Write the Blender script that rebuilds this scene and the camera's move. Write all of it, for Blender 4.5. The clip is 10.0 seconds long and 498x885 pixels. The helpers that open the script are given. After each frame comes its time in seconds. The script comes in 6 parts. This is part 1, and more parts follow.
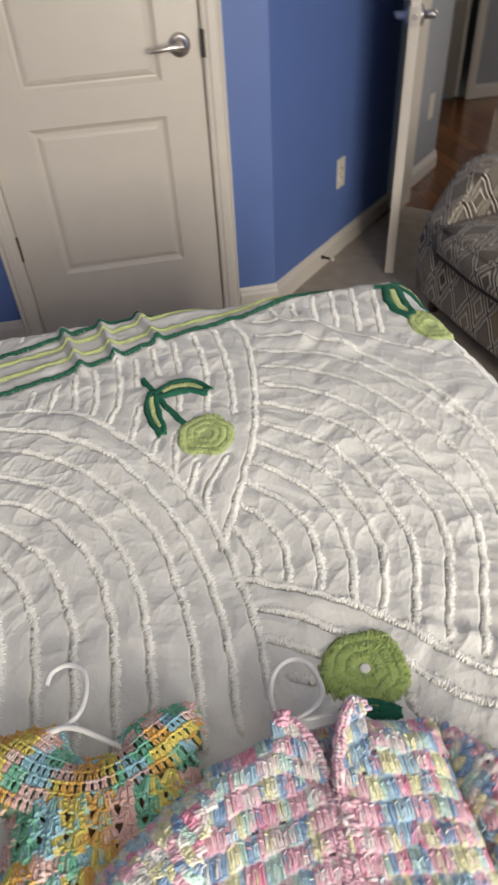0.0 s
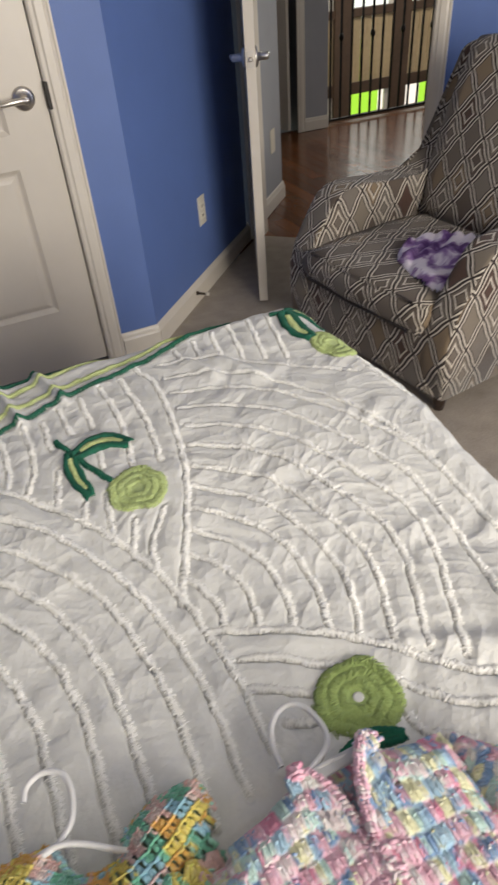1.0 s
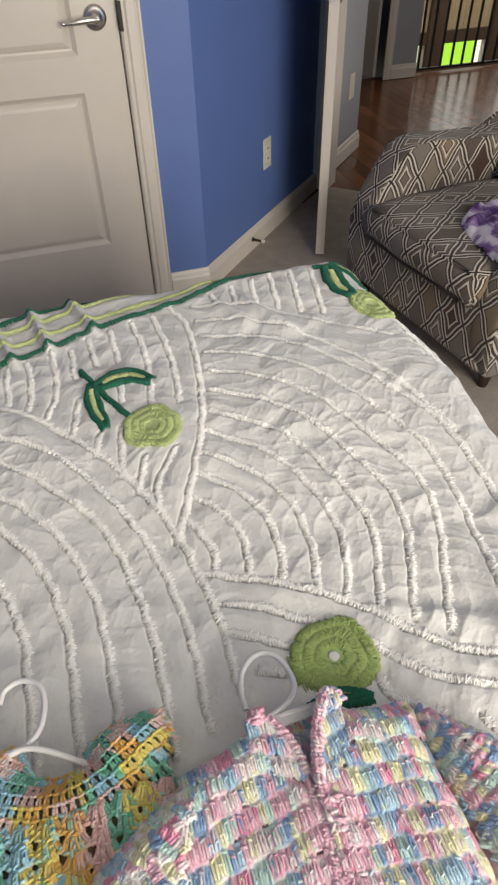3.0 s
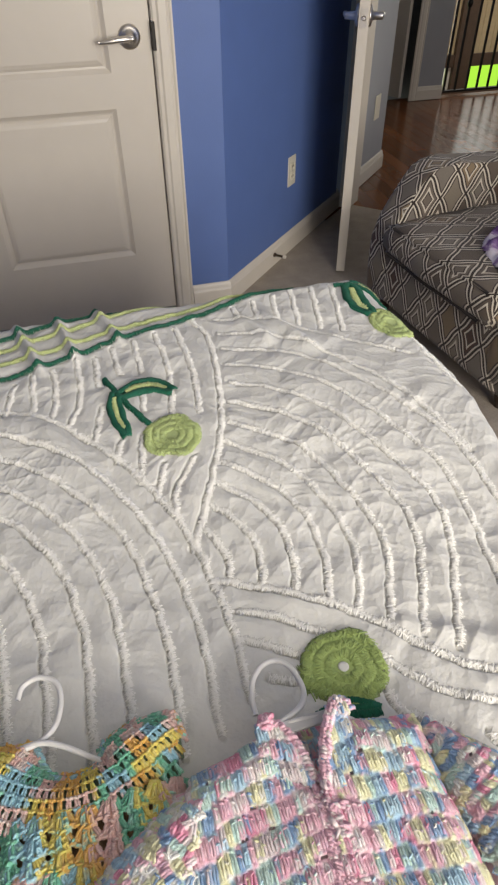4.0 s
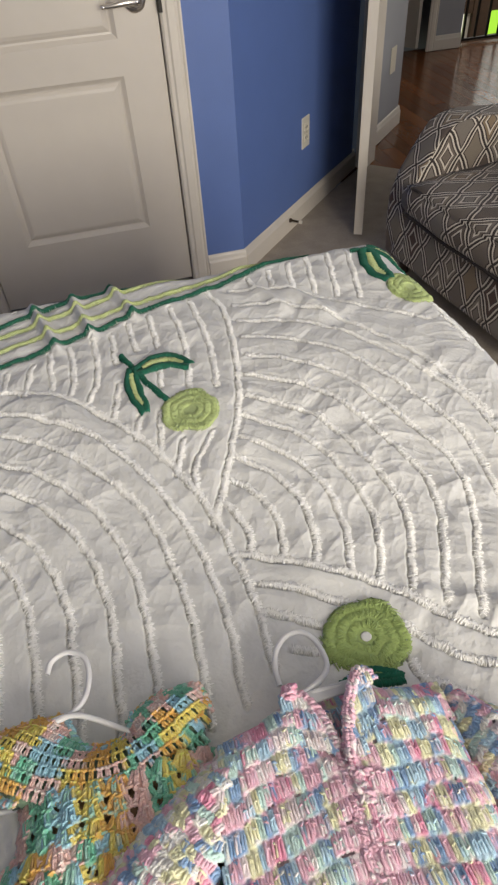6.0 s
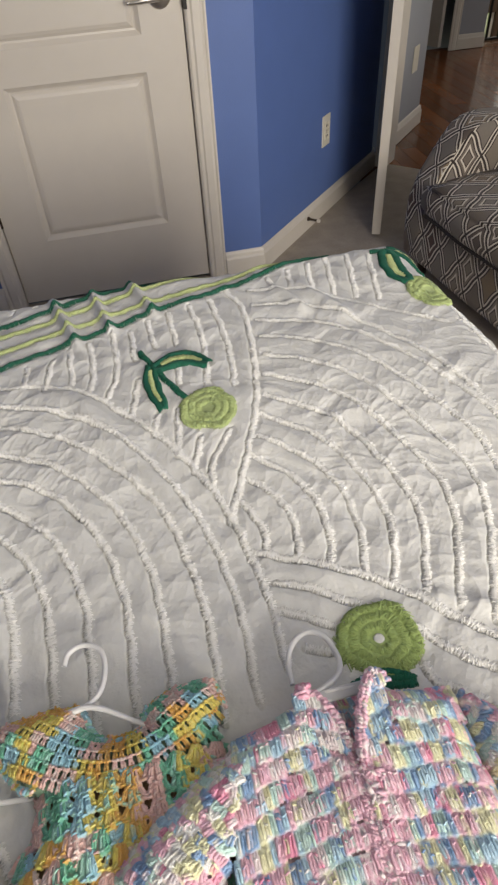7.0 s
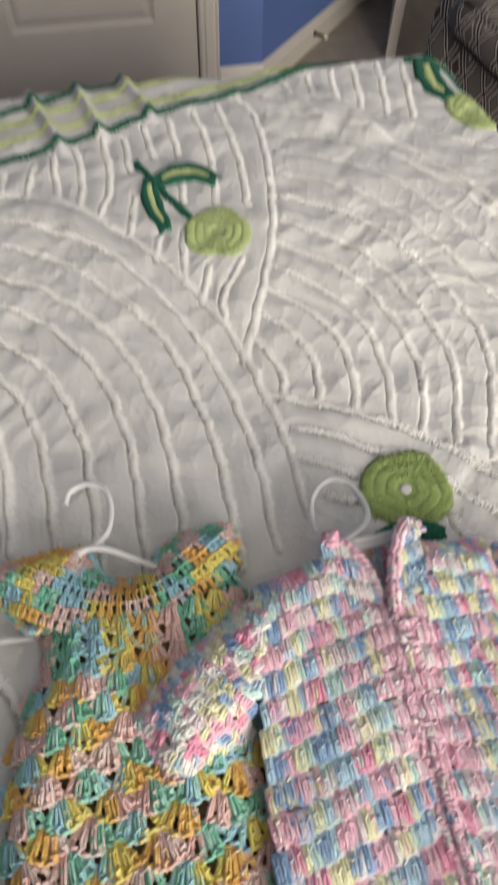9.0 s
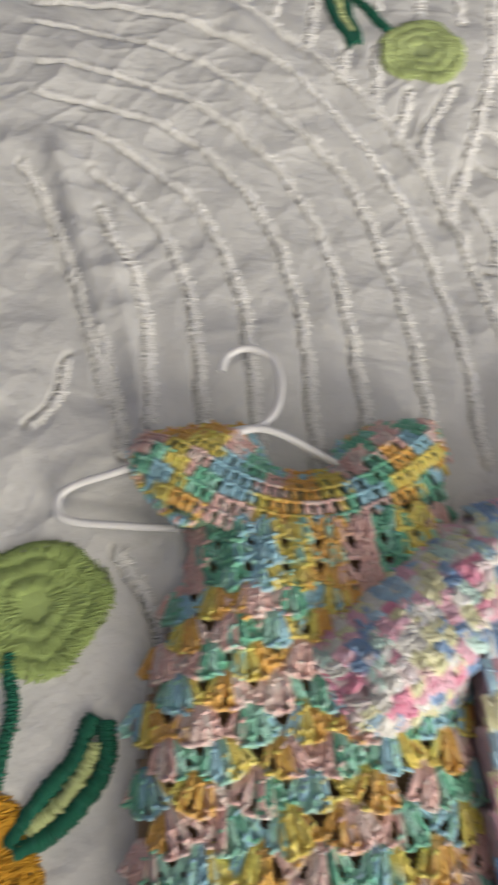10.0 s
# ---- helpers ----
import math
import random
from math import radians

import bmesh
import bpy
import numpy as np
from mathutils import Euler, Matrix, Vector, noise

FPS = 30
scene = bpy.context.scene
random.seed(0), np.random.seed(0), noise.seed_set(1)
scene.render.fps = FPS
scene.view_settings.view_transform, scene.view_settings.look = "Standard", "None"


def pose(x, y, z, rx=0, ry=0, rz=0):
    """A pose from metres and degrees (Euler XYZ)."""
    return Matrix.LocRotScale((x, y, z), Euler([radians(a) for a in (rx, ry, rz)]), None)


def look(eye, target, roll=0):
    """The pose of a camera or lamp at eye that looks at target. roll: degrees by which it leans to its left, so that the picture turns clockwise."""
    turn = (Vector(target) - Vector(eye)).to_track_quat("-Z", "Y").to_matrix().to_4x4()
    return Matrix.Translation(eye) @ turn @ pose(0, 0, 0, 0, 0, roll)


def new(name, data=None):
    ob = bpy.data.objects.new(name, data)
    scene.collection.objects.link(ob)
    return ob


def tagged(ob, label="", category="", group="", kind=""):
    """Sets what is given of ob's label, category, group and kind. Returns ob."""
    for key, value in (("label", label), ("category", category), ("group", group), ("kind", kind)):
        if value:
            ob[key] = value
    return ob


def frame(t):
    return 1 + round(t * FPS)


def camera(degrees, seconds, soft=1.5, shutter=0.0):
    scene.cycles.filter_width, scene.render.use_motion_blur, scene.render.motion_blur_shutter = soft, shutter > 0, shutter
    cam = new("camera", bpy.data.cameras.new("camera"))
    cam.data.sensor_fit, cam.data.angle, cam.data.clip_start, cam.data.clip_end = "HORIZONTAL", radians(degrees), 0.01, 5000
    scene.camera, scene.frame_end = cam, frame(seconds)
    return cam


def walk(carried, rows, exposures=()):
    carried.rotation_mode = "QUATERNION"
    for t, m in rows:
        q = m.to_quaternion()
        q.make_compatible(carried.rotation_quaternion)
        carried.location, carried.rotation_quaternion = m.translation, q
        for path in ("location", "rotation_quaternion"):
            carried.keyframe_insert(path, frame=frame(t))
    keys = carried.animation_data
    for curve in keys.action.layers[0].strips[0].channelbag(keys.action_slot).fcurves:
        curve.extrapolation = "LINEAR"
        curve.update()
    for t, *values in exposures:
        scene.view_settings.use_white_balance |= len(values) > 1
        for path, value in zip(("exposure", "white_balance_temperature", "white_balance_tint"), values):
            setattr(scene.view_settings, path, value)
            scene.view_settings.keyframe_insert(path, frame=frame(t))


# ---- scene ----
cam = camera(43.4, 10.0, soft=2.3, shutter=0.6)
PATH = [
    (0, (0.018, -0.021, 1.253), (0.253, 1.467, -0.063), -3.9),
    (0.5, (-0.002, 0.002, 1.246), (0.319, 1.436, -0.111), -9.2),
    (1, (-0.037, 0.023, 1.246), (0.560, 1.464, -0.006), -4.9),
    (1.5, (-0.036, 0.028, 1.242), (0.509, 1.466, -0.037), 1.7),
    (2, (-0.015, 0.022, 1.243), (0.520, 1.445, -0.057), 1.5),
    (2.5, (-0.005, 0.022, 1.237), (0.464, 1.457, -0.075), 0.9),
    (2.7, (0.002, 0.017, 1.233), (0.459, 1.416, -0.121), -0.5),
    (3.8, (-0.004, -0.004, 1.254), (0.373, 1.434, -0.085), -1.9),
    (4, (-0.008, -0.005, 1.250), (0.385, 1.439, -0.077), -0.7),
    (4.5, (-0.005, -0.001, 1.251), (0.287, 1.416, -0.130), -4.7),
    (5, (-0.005, -0.006, 1.255), (0.312, 1.412, -0.119), -4.0),
    (6.5, (0.001, 0.001, 1.251), (0.298, 1.393, -0.155), -4.6),
    (7, (-0.010, 0.000, 1.260), (0.260, 1.400, -0.144), -3.9),
    (7.5, (-0.015, 0.003, 1.258), (0.205, 1.384, -0.172), -5.7),
    (8, (-0.018, 0.002, 1.257), (0.170, 1.373, -0.188), -6.7),
    (8.5, (-0.028, 0.020, 1.232), (0.149, 1.272, -0.318), -5.5),
    (9, (-0.060, 0.043, 1.178), (0.222, 1.091, -0.502), 2.0),
    (9.5, (-0.115, 0.086, 1.068), (0.192, 0.914, -0.727), 9.3),
    (10, (-0.162, 0.102, 1.042), (-0.081, 0.938, -0.773), 1.1),
]
walk(cam, [(t, look(eye, target, roll)) for t, eye, target, roll in PATH], exposures=[(0, 0.05), (5, 0.02), (6.5, -0.01), (8.5, -0.02), (9.5, -0.08), (10, -0.12)])

# ---- world and light ----
world = bpy.data.worlds.new("sky")
world.use_nodes = True
scene.world = world
wn = world.node_tree
sky = wn.nodes.new("ShaderNodeTexSky")
sky.sky_type = "NISHITA"
sky.sun_disc = False
sky.sun_elevation = radians(38)
sky.sun_rotation = radians(200)
wn.nodes["Background"].inputs["Strength"].default_value = 0.12
wn.links.new(sky.outputs[0], wn.nodes["Background"].inputs["Color"])


def area_lamp(name, m, sx, sy, watts, colour):
    d = bpy.data.lights.new(name, "AREA")
    d.shape, d.size, d.size_y, d.energy, d.color = "RECTANGLE", sx, sy, watts, colour
    ob = new(name, d)
    ob.matrix_world = m
    return ob


WIN_X, WIN_W, WIN_Z0, WIN_Z1, SOUTH = 1.12, 1.5, 0.75, 2.25, -2.0
area_lamp("window_daylight", look((WIN_X, SOUTH - 0.05, 1.5), (WIN_X, 0, 1.35)), WIN_W, 1.5, 119, (1.0, 0.92, 0.80))
area_lamp("stair_daylight", look((4.9, 6.85, 1.75), (3.3, 4.2, 0.2)), 2.4, 1.1, 18, (1.0, 0.97, 0.92))
# added fill that brightens the hall's far wall end; no window stands here
area_lamp("hall_fill", look((3.75, 1.26, 1.5), (3.0, 4.9, 0.7)), 1.2, 1.3, 24, (1.0, 0.96, 0.9))
# added overhead fill for the shutters, under a ceiling without any opening
area_lamp("stair_fill", look((4.4, 5.5, 2.5), (4.7, 6.8, 0.0)), 2.2, 1.0, 60, (1.0, 0.95, 0.86))


# ---- materials ----
def mat(name, colour, rough=0.6, metal=0.0, vary=0.12, grain=40.0, bump=0.0, bump_scale=200.0, island=0.0, sheen=0.0, coat=0.0):
    m = bpy.data.materials.new(name)
    m.use_nodes = True
    nt = m.node_tree
    b = nt.nodes["Principled BSDF"]
    b.inputs["Roughness"].default_value = rough
    b.inputs["Metallic"].default_value = metal
    b.inputs["Sheen Weight"].default_value = sheen
    b.inputs["Coat Weight"].default_value = coat
    tc = nt.nodes.new("ShaderNodeTexCoord")
    n1 = nt.nodes.new("ShaderNodeTexNoise")
    n1.inputs["Scale"].default_value = grain
    n1.inputs["Detail"].default_value = 4
    n2 = nt.nodes.new("ShaderNodeTexNoise")
    n2.inputs["Scale"].default_value = grain / 11
    n2.inputs["Detail"].default_value = 3
    for n in (n1, n2):
        nt.links.new(tc.outputs["Object"], n.inputs["Vector"])
    add = nt.nodes.new("ShaderNodeMath")
    add.operation = "ADD"
    nt.links.new(n1.outputs["Fac"], add.inputs[0])
    nt.links.new(n2.outputs["Fac"], add.inputs[1])
    last = add
    if island:
        geo = nt.nodes.new("ShaderNodeNewGeometry")
        ma = nt.nodes.new("ShaderNodeMath")
        ma.operation = "MULTIPLY_ADD"
        ma.inputs[1].default_value = island
        nt.links.new(geo.outputs["Random Per Island"], ma.inputs[0])
        nt.links.new(add.outputs[0], ma.inputs[2])
        last = ma
    mr = nt.nodes.new("ShaderNodeMapRange")
    mr.inputs["From Min"].default_value = 0.6
    mr.inputs["From Max"].default_value = 1.4 + island
    mr.inputs["To Min"].default_value = 1 - vary
    mr.inputs["To Max"].default_value = 1 + vary
    nt.links.new(last.outputs[0], mr.inputs["Value"])
    mix = nt.nodes.new("ShaderNodeVectorMath")
    mix.operation = "SCALE"
    mix.inputs[0].default_value = colour
    nt.links.new(mr.outputs[0], mix.inputs["Scale"])
    nt.links.new(mix.outputs[0], b.inputs["Base Color"])
    if bump:
        nb = nt.nodes.new("ShaderNodeTexNoise")
        nb.inputs["Scale"].default_value = bump_scale
        nb.inputs["Detail"].default_value = 3
        nt.links.new(tc.outputs["Object"], nb.inputs["Vector"])
        bp = nt.nodes.new("ShaderNodeBump")
        bp.inputs["Strength"].default_value = bump
        bp.inputs["Distance"].default_value = 0.004
        nt.links.new(nb.outputs["Fac"], bp.inputs["Height"])
        nt.links.new(bp.outputs[0], b.inputs["Normal"])
    return m


def glow(name, colour, strength):
    m = bpy.data.materials.new(name)
    m.use_nodes = True
    nt = m.node_tree
    nt.nodes.remove(nt.nodes["Principled BSDF"])
    e = nt.nodes.new("ShaderNodeEmission")
    e.inputs["Color"].default_value = (*colour, 1)
    e.inputs["Strength"].default_value = strength
    nt.links.new(e.outputs[0], nt.nodes["Material Output"].inputs["Surface"])
    return m


BLUE = mat("blue_wall_paint", (0.104, 0.171, 0.408), 0.55, vary=0.05, grain=9, bump=0.12, bump_scale=260)
WHITE = mat("white_door_paint", (0.60, 0.55, 0.48), 0.38, vary=0.03, grain=14, bump=0.03, bump_scale=120)
TRIMW = mat("white_trim_paint", (0.64, 0.59, 0.515), 0.4, vary=0.04, grain=18, bump=0.03, bump_scale=90)
GREYW = mat("grey_hall_paint", (0.31, 0.32, 0.345), 0.6, vary=0.05, grain=9, bump=0.1, bump_scale=240)
CEIL = mat("ceiling_paint", (0.75, 0.74, 0.71), 0.8, vary=0.04, grain=12, bump=0.15, bump_scale=150)
CARPET = mat("beige_carpet", (0.36, 0.31, 0.255), 0.95, vary=0.22, grain=160, bump=0.8, bump_scale=420)
NICKEL = mat("brushed_nickel", (0.66, 0.62, 0.57), 0.33, 1.0, vary=0.05, grain=90)
DARKGAP = mat("dark_gap", (0.015, 0.012, 0.01), 0.9, vary=0.1)
BRONZE = mat("dark_hinge_metal", (0.10, 0.075, 0.055), 0.4, 0.9, vary=0.15)
PLATE = mat("ivory_plastic_plate", (0.66, 0.62, 0.52), 0.35, vary=0.03)
IRON = mat("black_iron", (0.018, 0.016, 0.015), 0.45, 0.6, vary=0.2)


# ---- mesh helpers ----
def put_faces(bm, material, parent, name, label, smooth):
    me = bpy.data.meshes.new(name)
    bm.to_mesh(me)
    bm.free()
    ob = new(name, me)
    me.materials.append(material)
    if smooth:
        me.polygons.foreach_set("use_smooth", [True] * len(me.polygons))
    if parent:
        ob.parent = parent
    if label:
        ob["label"] = label
    return ob


def part(name, bm, material, parent=None, label="", smooth=False):
    """Links a bmesh as one mesh object under a thing or a part."""
    return put_faces(bm, material, parent, name, label, smooth)


def box_bm(x0, y0, z0, x1, y1, z1, bevel=0.0, bm=None, m=None, segments=2):
    bm = bm or bmesh.new()
    geo = bmesh.ops.create_cube(bm, size=1)["verts"]
    for v in geo:
        v.co = Vector(((x0 + x1) / 2 + v.co.x * (x1 - x0), (y0 + y1) / 2 + v.co.y * (y1 - y0), (z0 + z1) / 2 + v.co.z * (z1 - z0)))
    if bevel:
        es = list({e for v in geo for e in v.link_edges})
        r = bmesh.ops.bevel(bm, geom=es, offset=bevel, segments=segments, affect="EDGES", profile=0.5)
        geo = list({v for f in r["faces"] for v in f.verts} | {v for v in geo if v.is_valid})
    if m is not None:
        for v in geo:
            v.co = m @ v.co
    return bm


def tube_bm(points, radius, sides=8, bm=None, caps=True, radii=None):
    """A round tube along points."""
    bm = bm or bmesh.new()
    pts = [Vector(q) for q in points]
    rings, up = [], Vector((0, 0, 1))
    for i, q in enumerate(pts):
        d = (pts[min(i + 1, len(pts) - 1)] - pts[max(i - 1, 0)]).normalized()
        side = d.cross(up)
        if side.length < 1e-3:
            side = d.cross(Vector((0, 1, 0)))
        side.normalize()
        top = side.cross(d).normalized()
        up = top
        r = radii[i] if radii else radius
        rings.append([bm.verts.new(q + r * (math.cos(2 * math.pi * k / sides) * side + math.sin(2 * math.pi * k / sides) * top)) for k in range(sides)])
    for a, b in zip(rings, rings[1:]):
        for k in range(sides):
            bm.faces.new((a[k], a[(k + 1) % sides], b[(k + 1) % sides], b[k]))
    if caps:
        bm.faces.new(rings[0])
        bm.faces.new(list(reversed(rings[-1])))
    return bm


def lathe_bm(profile, m, sides=24):
    """Turns (radius, height) pairs round the local z axis, placed by m."""
    bm = bmesh.new()
    rings = [[bm.verts.new(m @ Vector((r * math.cos(2 * math.pi * k / sides), r * math.sin(2 * math.pi * k / sides), h))) for k in range(sides)] for r, h in profile]
    for a, b in zip(rings, rings[1:]):
        for k in range(sides):
            bm.faces.new((a[k], a[(k + 1) % sides], b[(k + 1) % sides], b[k]))
    bm.faces.new(list(reversed(rings[0])))
    bm.faces.new(rings[-1])
    return bm


def profile_bm(section, start, end, across, bm=None):
    """Sweeps a section of (out, up) pairs straight from start to end; across is the outward direction."""
    bm = bm or bmesh.new()
    s, e, o = Vector(start), Vector(end), Vector(across).normalized()
    upv = (e - s).normalized().cross(o)
    if abs(upv.z) > 0.5:
        upv = Vector((0, 0, 1))
    a = [bm.verts.new(s + o * q + upv * h) for q, h in section]
    b = [bm.verts.new(e + o * q + upv * h) for q, h in section]
    n = len(section)
    for k in range(n):
        bm.faces.new((a[k], a[(k + 1) % n], b[(k + 1) % n], b[k]))
    bm.faces.new(list(reversed(a)))
    bm.faces.new(b)
    bmesh.ops.recalc_face_normals(bm, faces=bm.faces)
    return bm


def empty(name, label, category, group="", kind=""):
    return tagged(new(name), label, category, group, kind)


# ---- room structure ----
NORTH = 2.203          # face of the closet wall
TOP = 2.62             # ceiling
CX = 0.518             # corner where the wall turns by 45 degrees
DX, DY = 0.694, 0.72   # direction of the angled wall
HINGE = Vector((1.31, 3.015, 0))
JAMB = Vector((1.905, 2.42, 0))
S45 = math.sqrt(0.5)


def wall_strip(name, a, b, z0, z1, thick, material, label):
    """A wall whose room face runs from a to b; thick lies to the left of that way."""
    a, b = Vector((*a, 0)), Vector((*b, 0))
    d = (b - a).normalized()
    n = Vector((-d.y, d.x, 0))
    bm = bmesh.new()
    vs = [bm.verts.new(Vector((q.x, q.y, z))) for z in (z0, z1) for q in (a, b, b + n * thick, a + n * thick)]
    for f in ((3, 2, 1, 0), (4, 5, 6, 7), (0, 1, 5, 4), (1, 2, 6, 5), (2, 3, 7, 6), (3, 0, 4, 7)):
        bm.faces.new([vs[k] for k in f])
    return tagged(part(name, bm, material), label, "wall", kind="structure")


DL, DR = -0.395, 0.304  # closet door's edges
wall_strip("wall_north", (-2.6, NORTH), (DL - 0.012, NORTH), 0, TOP, 0.12, BLUE, "blue painted wall beside the closet door")
wall_strip("wall_north_corner", (DR + 0.012, NORTH), (CX, NORTH), 0, TOP, 0.12, BLUE, "narrow blue painted wall between closet and corner")
wall_strip("wall_north_head", (DL - 0.012, NORTH), (DR + 0.012, NORTH), 2.05, TOP, 0.12, BLUE, "blue painted wall over the closet door")
wall_strip("wall_angled", (CX, NORTH), (HINGE.x - 0.03, HINGE.y - 0.03), 0, TOP, 0.12, BLUE, "blue painted wall set at an angle")
wall_strip("wall_door_head", (HINGE.x - 0.03, HINGE.y + 0.03), (JAMB.x + 0.03, JAMB.y - 0.03), 2.06, TOP, 0.12, BLUE, "blue painted wall over the doorway")
wall_strip("wall_beside_door", (JAMB.x + 0.03, JAMB.y - 0.03), (2.36, 1.965), 0, TOP, 0.12, BLUE, "blue painted wall behind the armchair")
wall_strip("wall_east", (2.36, 1.965), (2.36, SOUTH), 0, TOP, 0.12, BLUE, "blue painted side wall")
wall_strip("wall_west", (-2.6, SOUTH), (-2.6, NORTH), 0, TOP, 0.12, BLUE, "blue painted side wall")
wall_strip("wall_south", (WIN_X - WIN_W / 2, SOUTH), (-2.6, SOUTH), 0, TOP, 0.12, BLUE, "blue painted wall beside the window")
wall_strip("wall_south_right", (2.36, SOUTH), (WIN_X + WIN_W / 2, SOUTH), 0, TOP, 0.12, BLUE, "blue painted wall beside the window")
wall_strip("wall_south_sill", (WIN_X + WIN_W / 2, SOUTH), (WIN_X - WIN_W / 2, SOUTH), 0, WIN_Z0, 0.12, BLUE, "blue painted wall below the window")
wall_strip("wall_south_head", (WIN_X + WIN_W / 2, SOUTH), (WIN_X - WIN_W / 2, SOUTH), WIN_Z1, TOP, 0.12, BLUE, "blue painted wall above the window")
tagged(part("ceiling", box_bm(-2.8, SOUTH - 0.2, TOP, 5.8, 8.2, TOP + 0.1), CEIL), "plain white painted ceiling", "ceiling", kind="structure")
tagged(part("floor_slab", box_bm(-2.8, SOUTH - 0.2, -0.2, 5.8, 4.96, -0.022), GREYW), "plain subfloor under carpet and boards", "floor", kind="structure")

# carpet: one sheet cut along the threshold line
bm = bmesh.new()
thr = [(-2.62, SOUTH - 0.02), (2.4, SOUTH - 0.02), (2.4, 1.97), (JAMB.x + 0.06, JAMB.y + 0.02), (HINGE.x + 0.06, HINGE.y + 0.02), (CX - 0.02, NORTH + 0.02), (-2.62, NORTH + 0.02)]
lo = [bm.verts.new((x, y, -0.02)) for x, y in thr]
hi = [bm.verts.new((x, y, 0.0)) for x, y in thr]
bm.faces.new(hi)
for k in range(len(thr)):
    bm.faces.new((lo[k], lo[(k + 1) % len(thr)], hi[(k + 1) % len(thr)], hi[k]))
tagged(part("carpet", bm, CARPET), "beige cut-pile carpet over the bedroom floor", "carpet", kind="structure")

# ---- doors, trim and baseboards ----
CASING = [(0, 0), (0.006, 0), (0.011, 0.006), (0.012, 0.016), (0.016, 0.022), (0.017, 0.044), (0.013, 0.052), (0.016, 0.058), (0.0155, 0.063), (0, 0.065)]
BASE = [(0, 0), (0.014, 0), (0.014, 0.064), (0.0125, 0.068), (0.009, 0.073), (0.007, 0.083), (0.004, 0.090), (0, 0.093)]


def panel_door(name, width, height, parent, thick=0.035, panels=((0.228, 0.717), (0.816, 1.875)), stile=0.13):
    """A moulded two-panel slab: hinge edge at x = 0, face towards -y at y = 0."""
    bm = bmesh.new()
    for side, y0, into in ((0, 0.0, 1), (1, thick, -1)):
        def ring(x0, z0, x1, z1, depth):
            return [bm.verts.new((x, y0 + into * depth, z)) for x, z in ((x0, z0), (x1, z0), (x1, z1), (x0, z1))]
        zs = [0.0]
        for lo_, hi_ in panels:
            zs += [lo_, hi_]
        zs.append(height)
        cols = [[bm.verts.new((x, y0, z)) for x in (0, stile, width - stile, width)] for z in zs]
        for r in range(len(zs) - 1):
            for c in range(3):
                if c == 1 and r % 2 == 1:
                    a = [cols[r][1], cols[r][2], cols[r + 1][2], cols[r + 1][1]]
                    x0, x1, z0, z1 = stile, width - stile, zs[r], zs[r + 1]
                    for inset, depth in ((0.006, 0.0045), (0.013, 0.0095), (0.019, 0.0105), (0.027, 0.0055), (0.036, 0.0025), (0.041, 0.0022)):
                        b = ring(x0 + inset, z0 + inset, x1 - inset, z1 - inset, depth)
                        for k in range(4):
                            bm.faces.new((a[k], a[(k + 1) % 4], b[(k + 1) % 4], b[k]))
                        a = b
                    bm.faces.new(a)
                else:
                    bm.faces.new((cols[r][c], cols[r][c + 1], cols[r + 1][c + 1], cols[r + 1][c]))
    for (xa, za), (xb, zb) in (((0, 0), (width, 0)), ((width, 0), (width, height)), ((width, height), (0, height)), ((0, height), (0, 0))):
        bm.faces.new([bm.verts.new(q) for q in ((xa, 0, za), (xb, 0, zb), (xb, thick, zb), (xa, thick, za))])
    bmesh.ops.remove_doubles(bm, verts=bm.verts, dist=0.0001)
    bmesh.ops.recalc_face_normals(bm, faces=bm.faces)
    return part(name, bm, WHITE, parent)


def lever(parent, m, toward):
    """A round rose with a slightly waved lever; local -y points out of the door, toward is +1 or -1 along x."""
    rose = part("rose", lathe_bm([(0.0335, 0), (0.0335, 0.004), (0.031, 0.008), (0.024, 0.011), (0.013, 0.013), (0.012, 0.045), (0.010, 0.048)], m @ pose(0, 0, 0, 90)), NICKEL, parent, smooth=True)
    pts = [Vector((toward * u, -0.042 - 0.006 * math.sin(u * 30), 0.0015 * math.sin(u * 55) - 0.03 * u)) for u in np.linspace(-0.008, 0.098, 14)]
    rad = [0.0080 + 0.0032 * math.sin(min(1, i / 4) * 1.5) - 0.00045 * i for i in range(14)]
    part("lever", tube_bm([m @ q for q in pts], 0.01, 10, radii=rad), NICKEL, rose, smooth=True)
    return rose


closet = empty("closet_door", "closed white two-panel closet door with brushed nickel lever", "door", kind="structure")
closet.location = (DL, NORTH + 0.010, 0.012)
panel_door("slab", DR - DL, 2.026, closet)
lever(closet, pose(DR - DL - 0.064, 0, 0.908), -1)
for hz in (0.30, 1.02, 1.78):
    part("hinge", tube_bm([(-0.004, -0.006, hz), (-0.004, -0.006, hz + 0.089)], 0.0065, 8), BRONZE, closet, "dark metal hinge")
part("strike_plate", box_bm(DR - DL + 0.0008, -0.0255, 0.872, DR - DL + 0.0120, 0.004, 0.946, 0.001), IRON, closet, "dark metal strike plate")


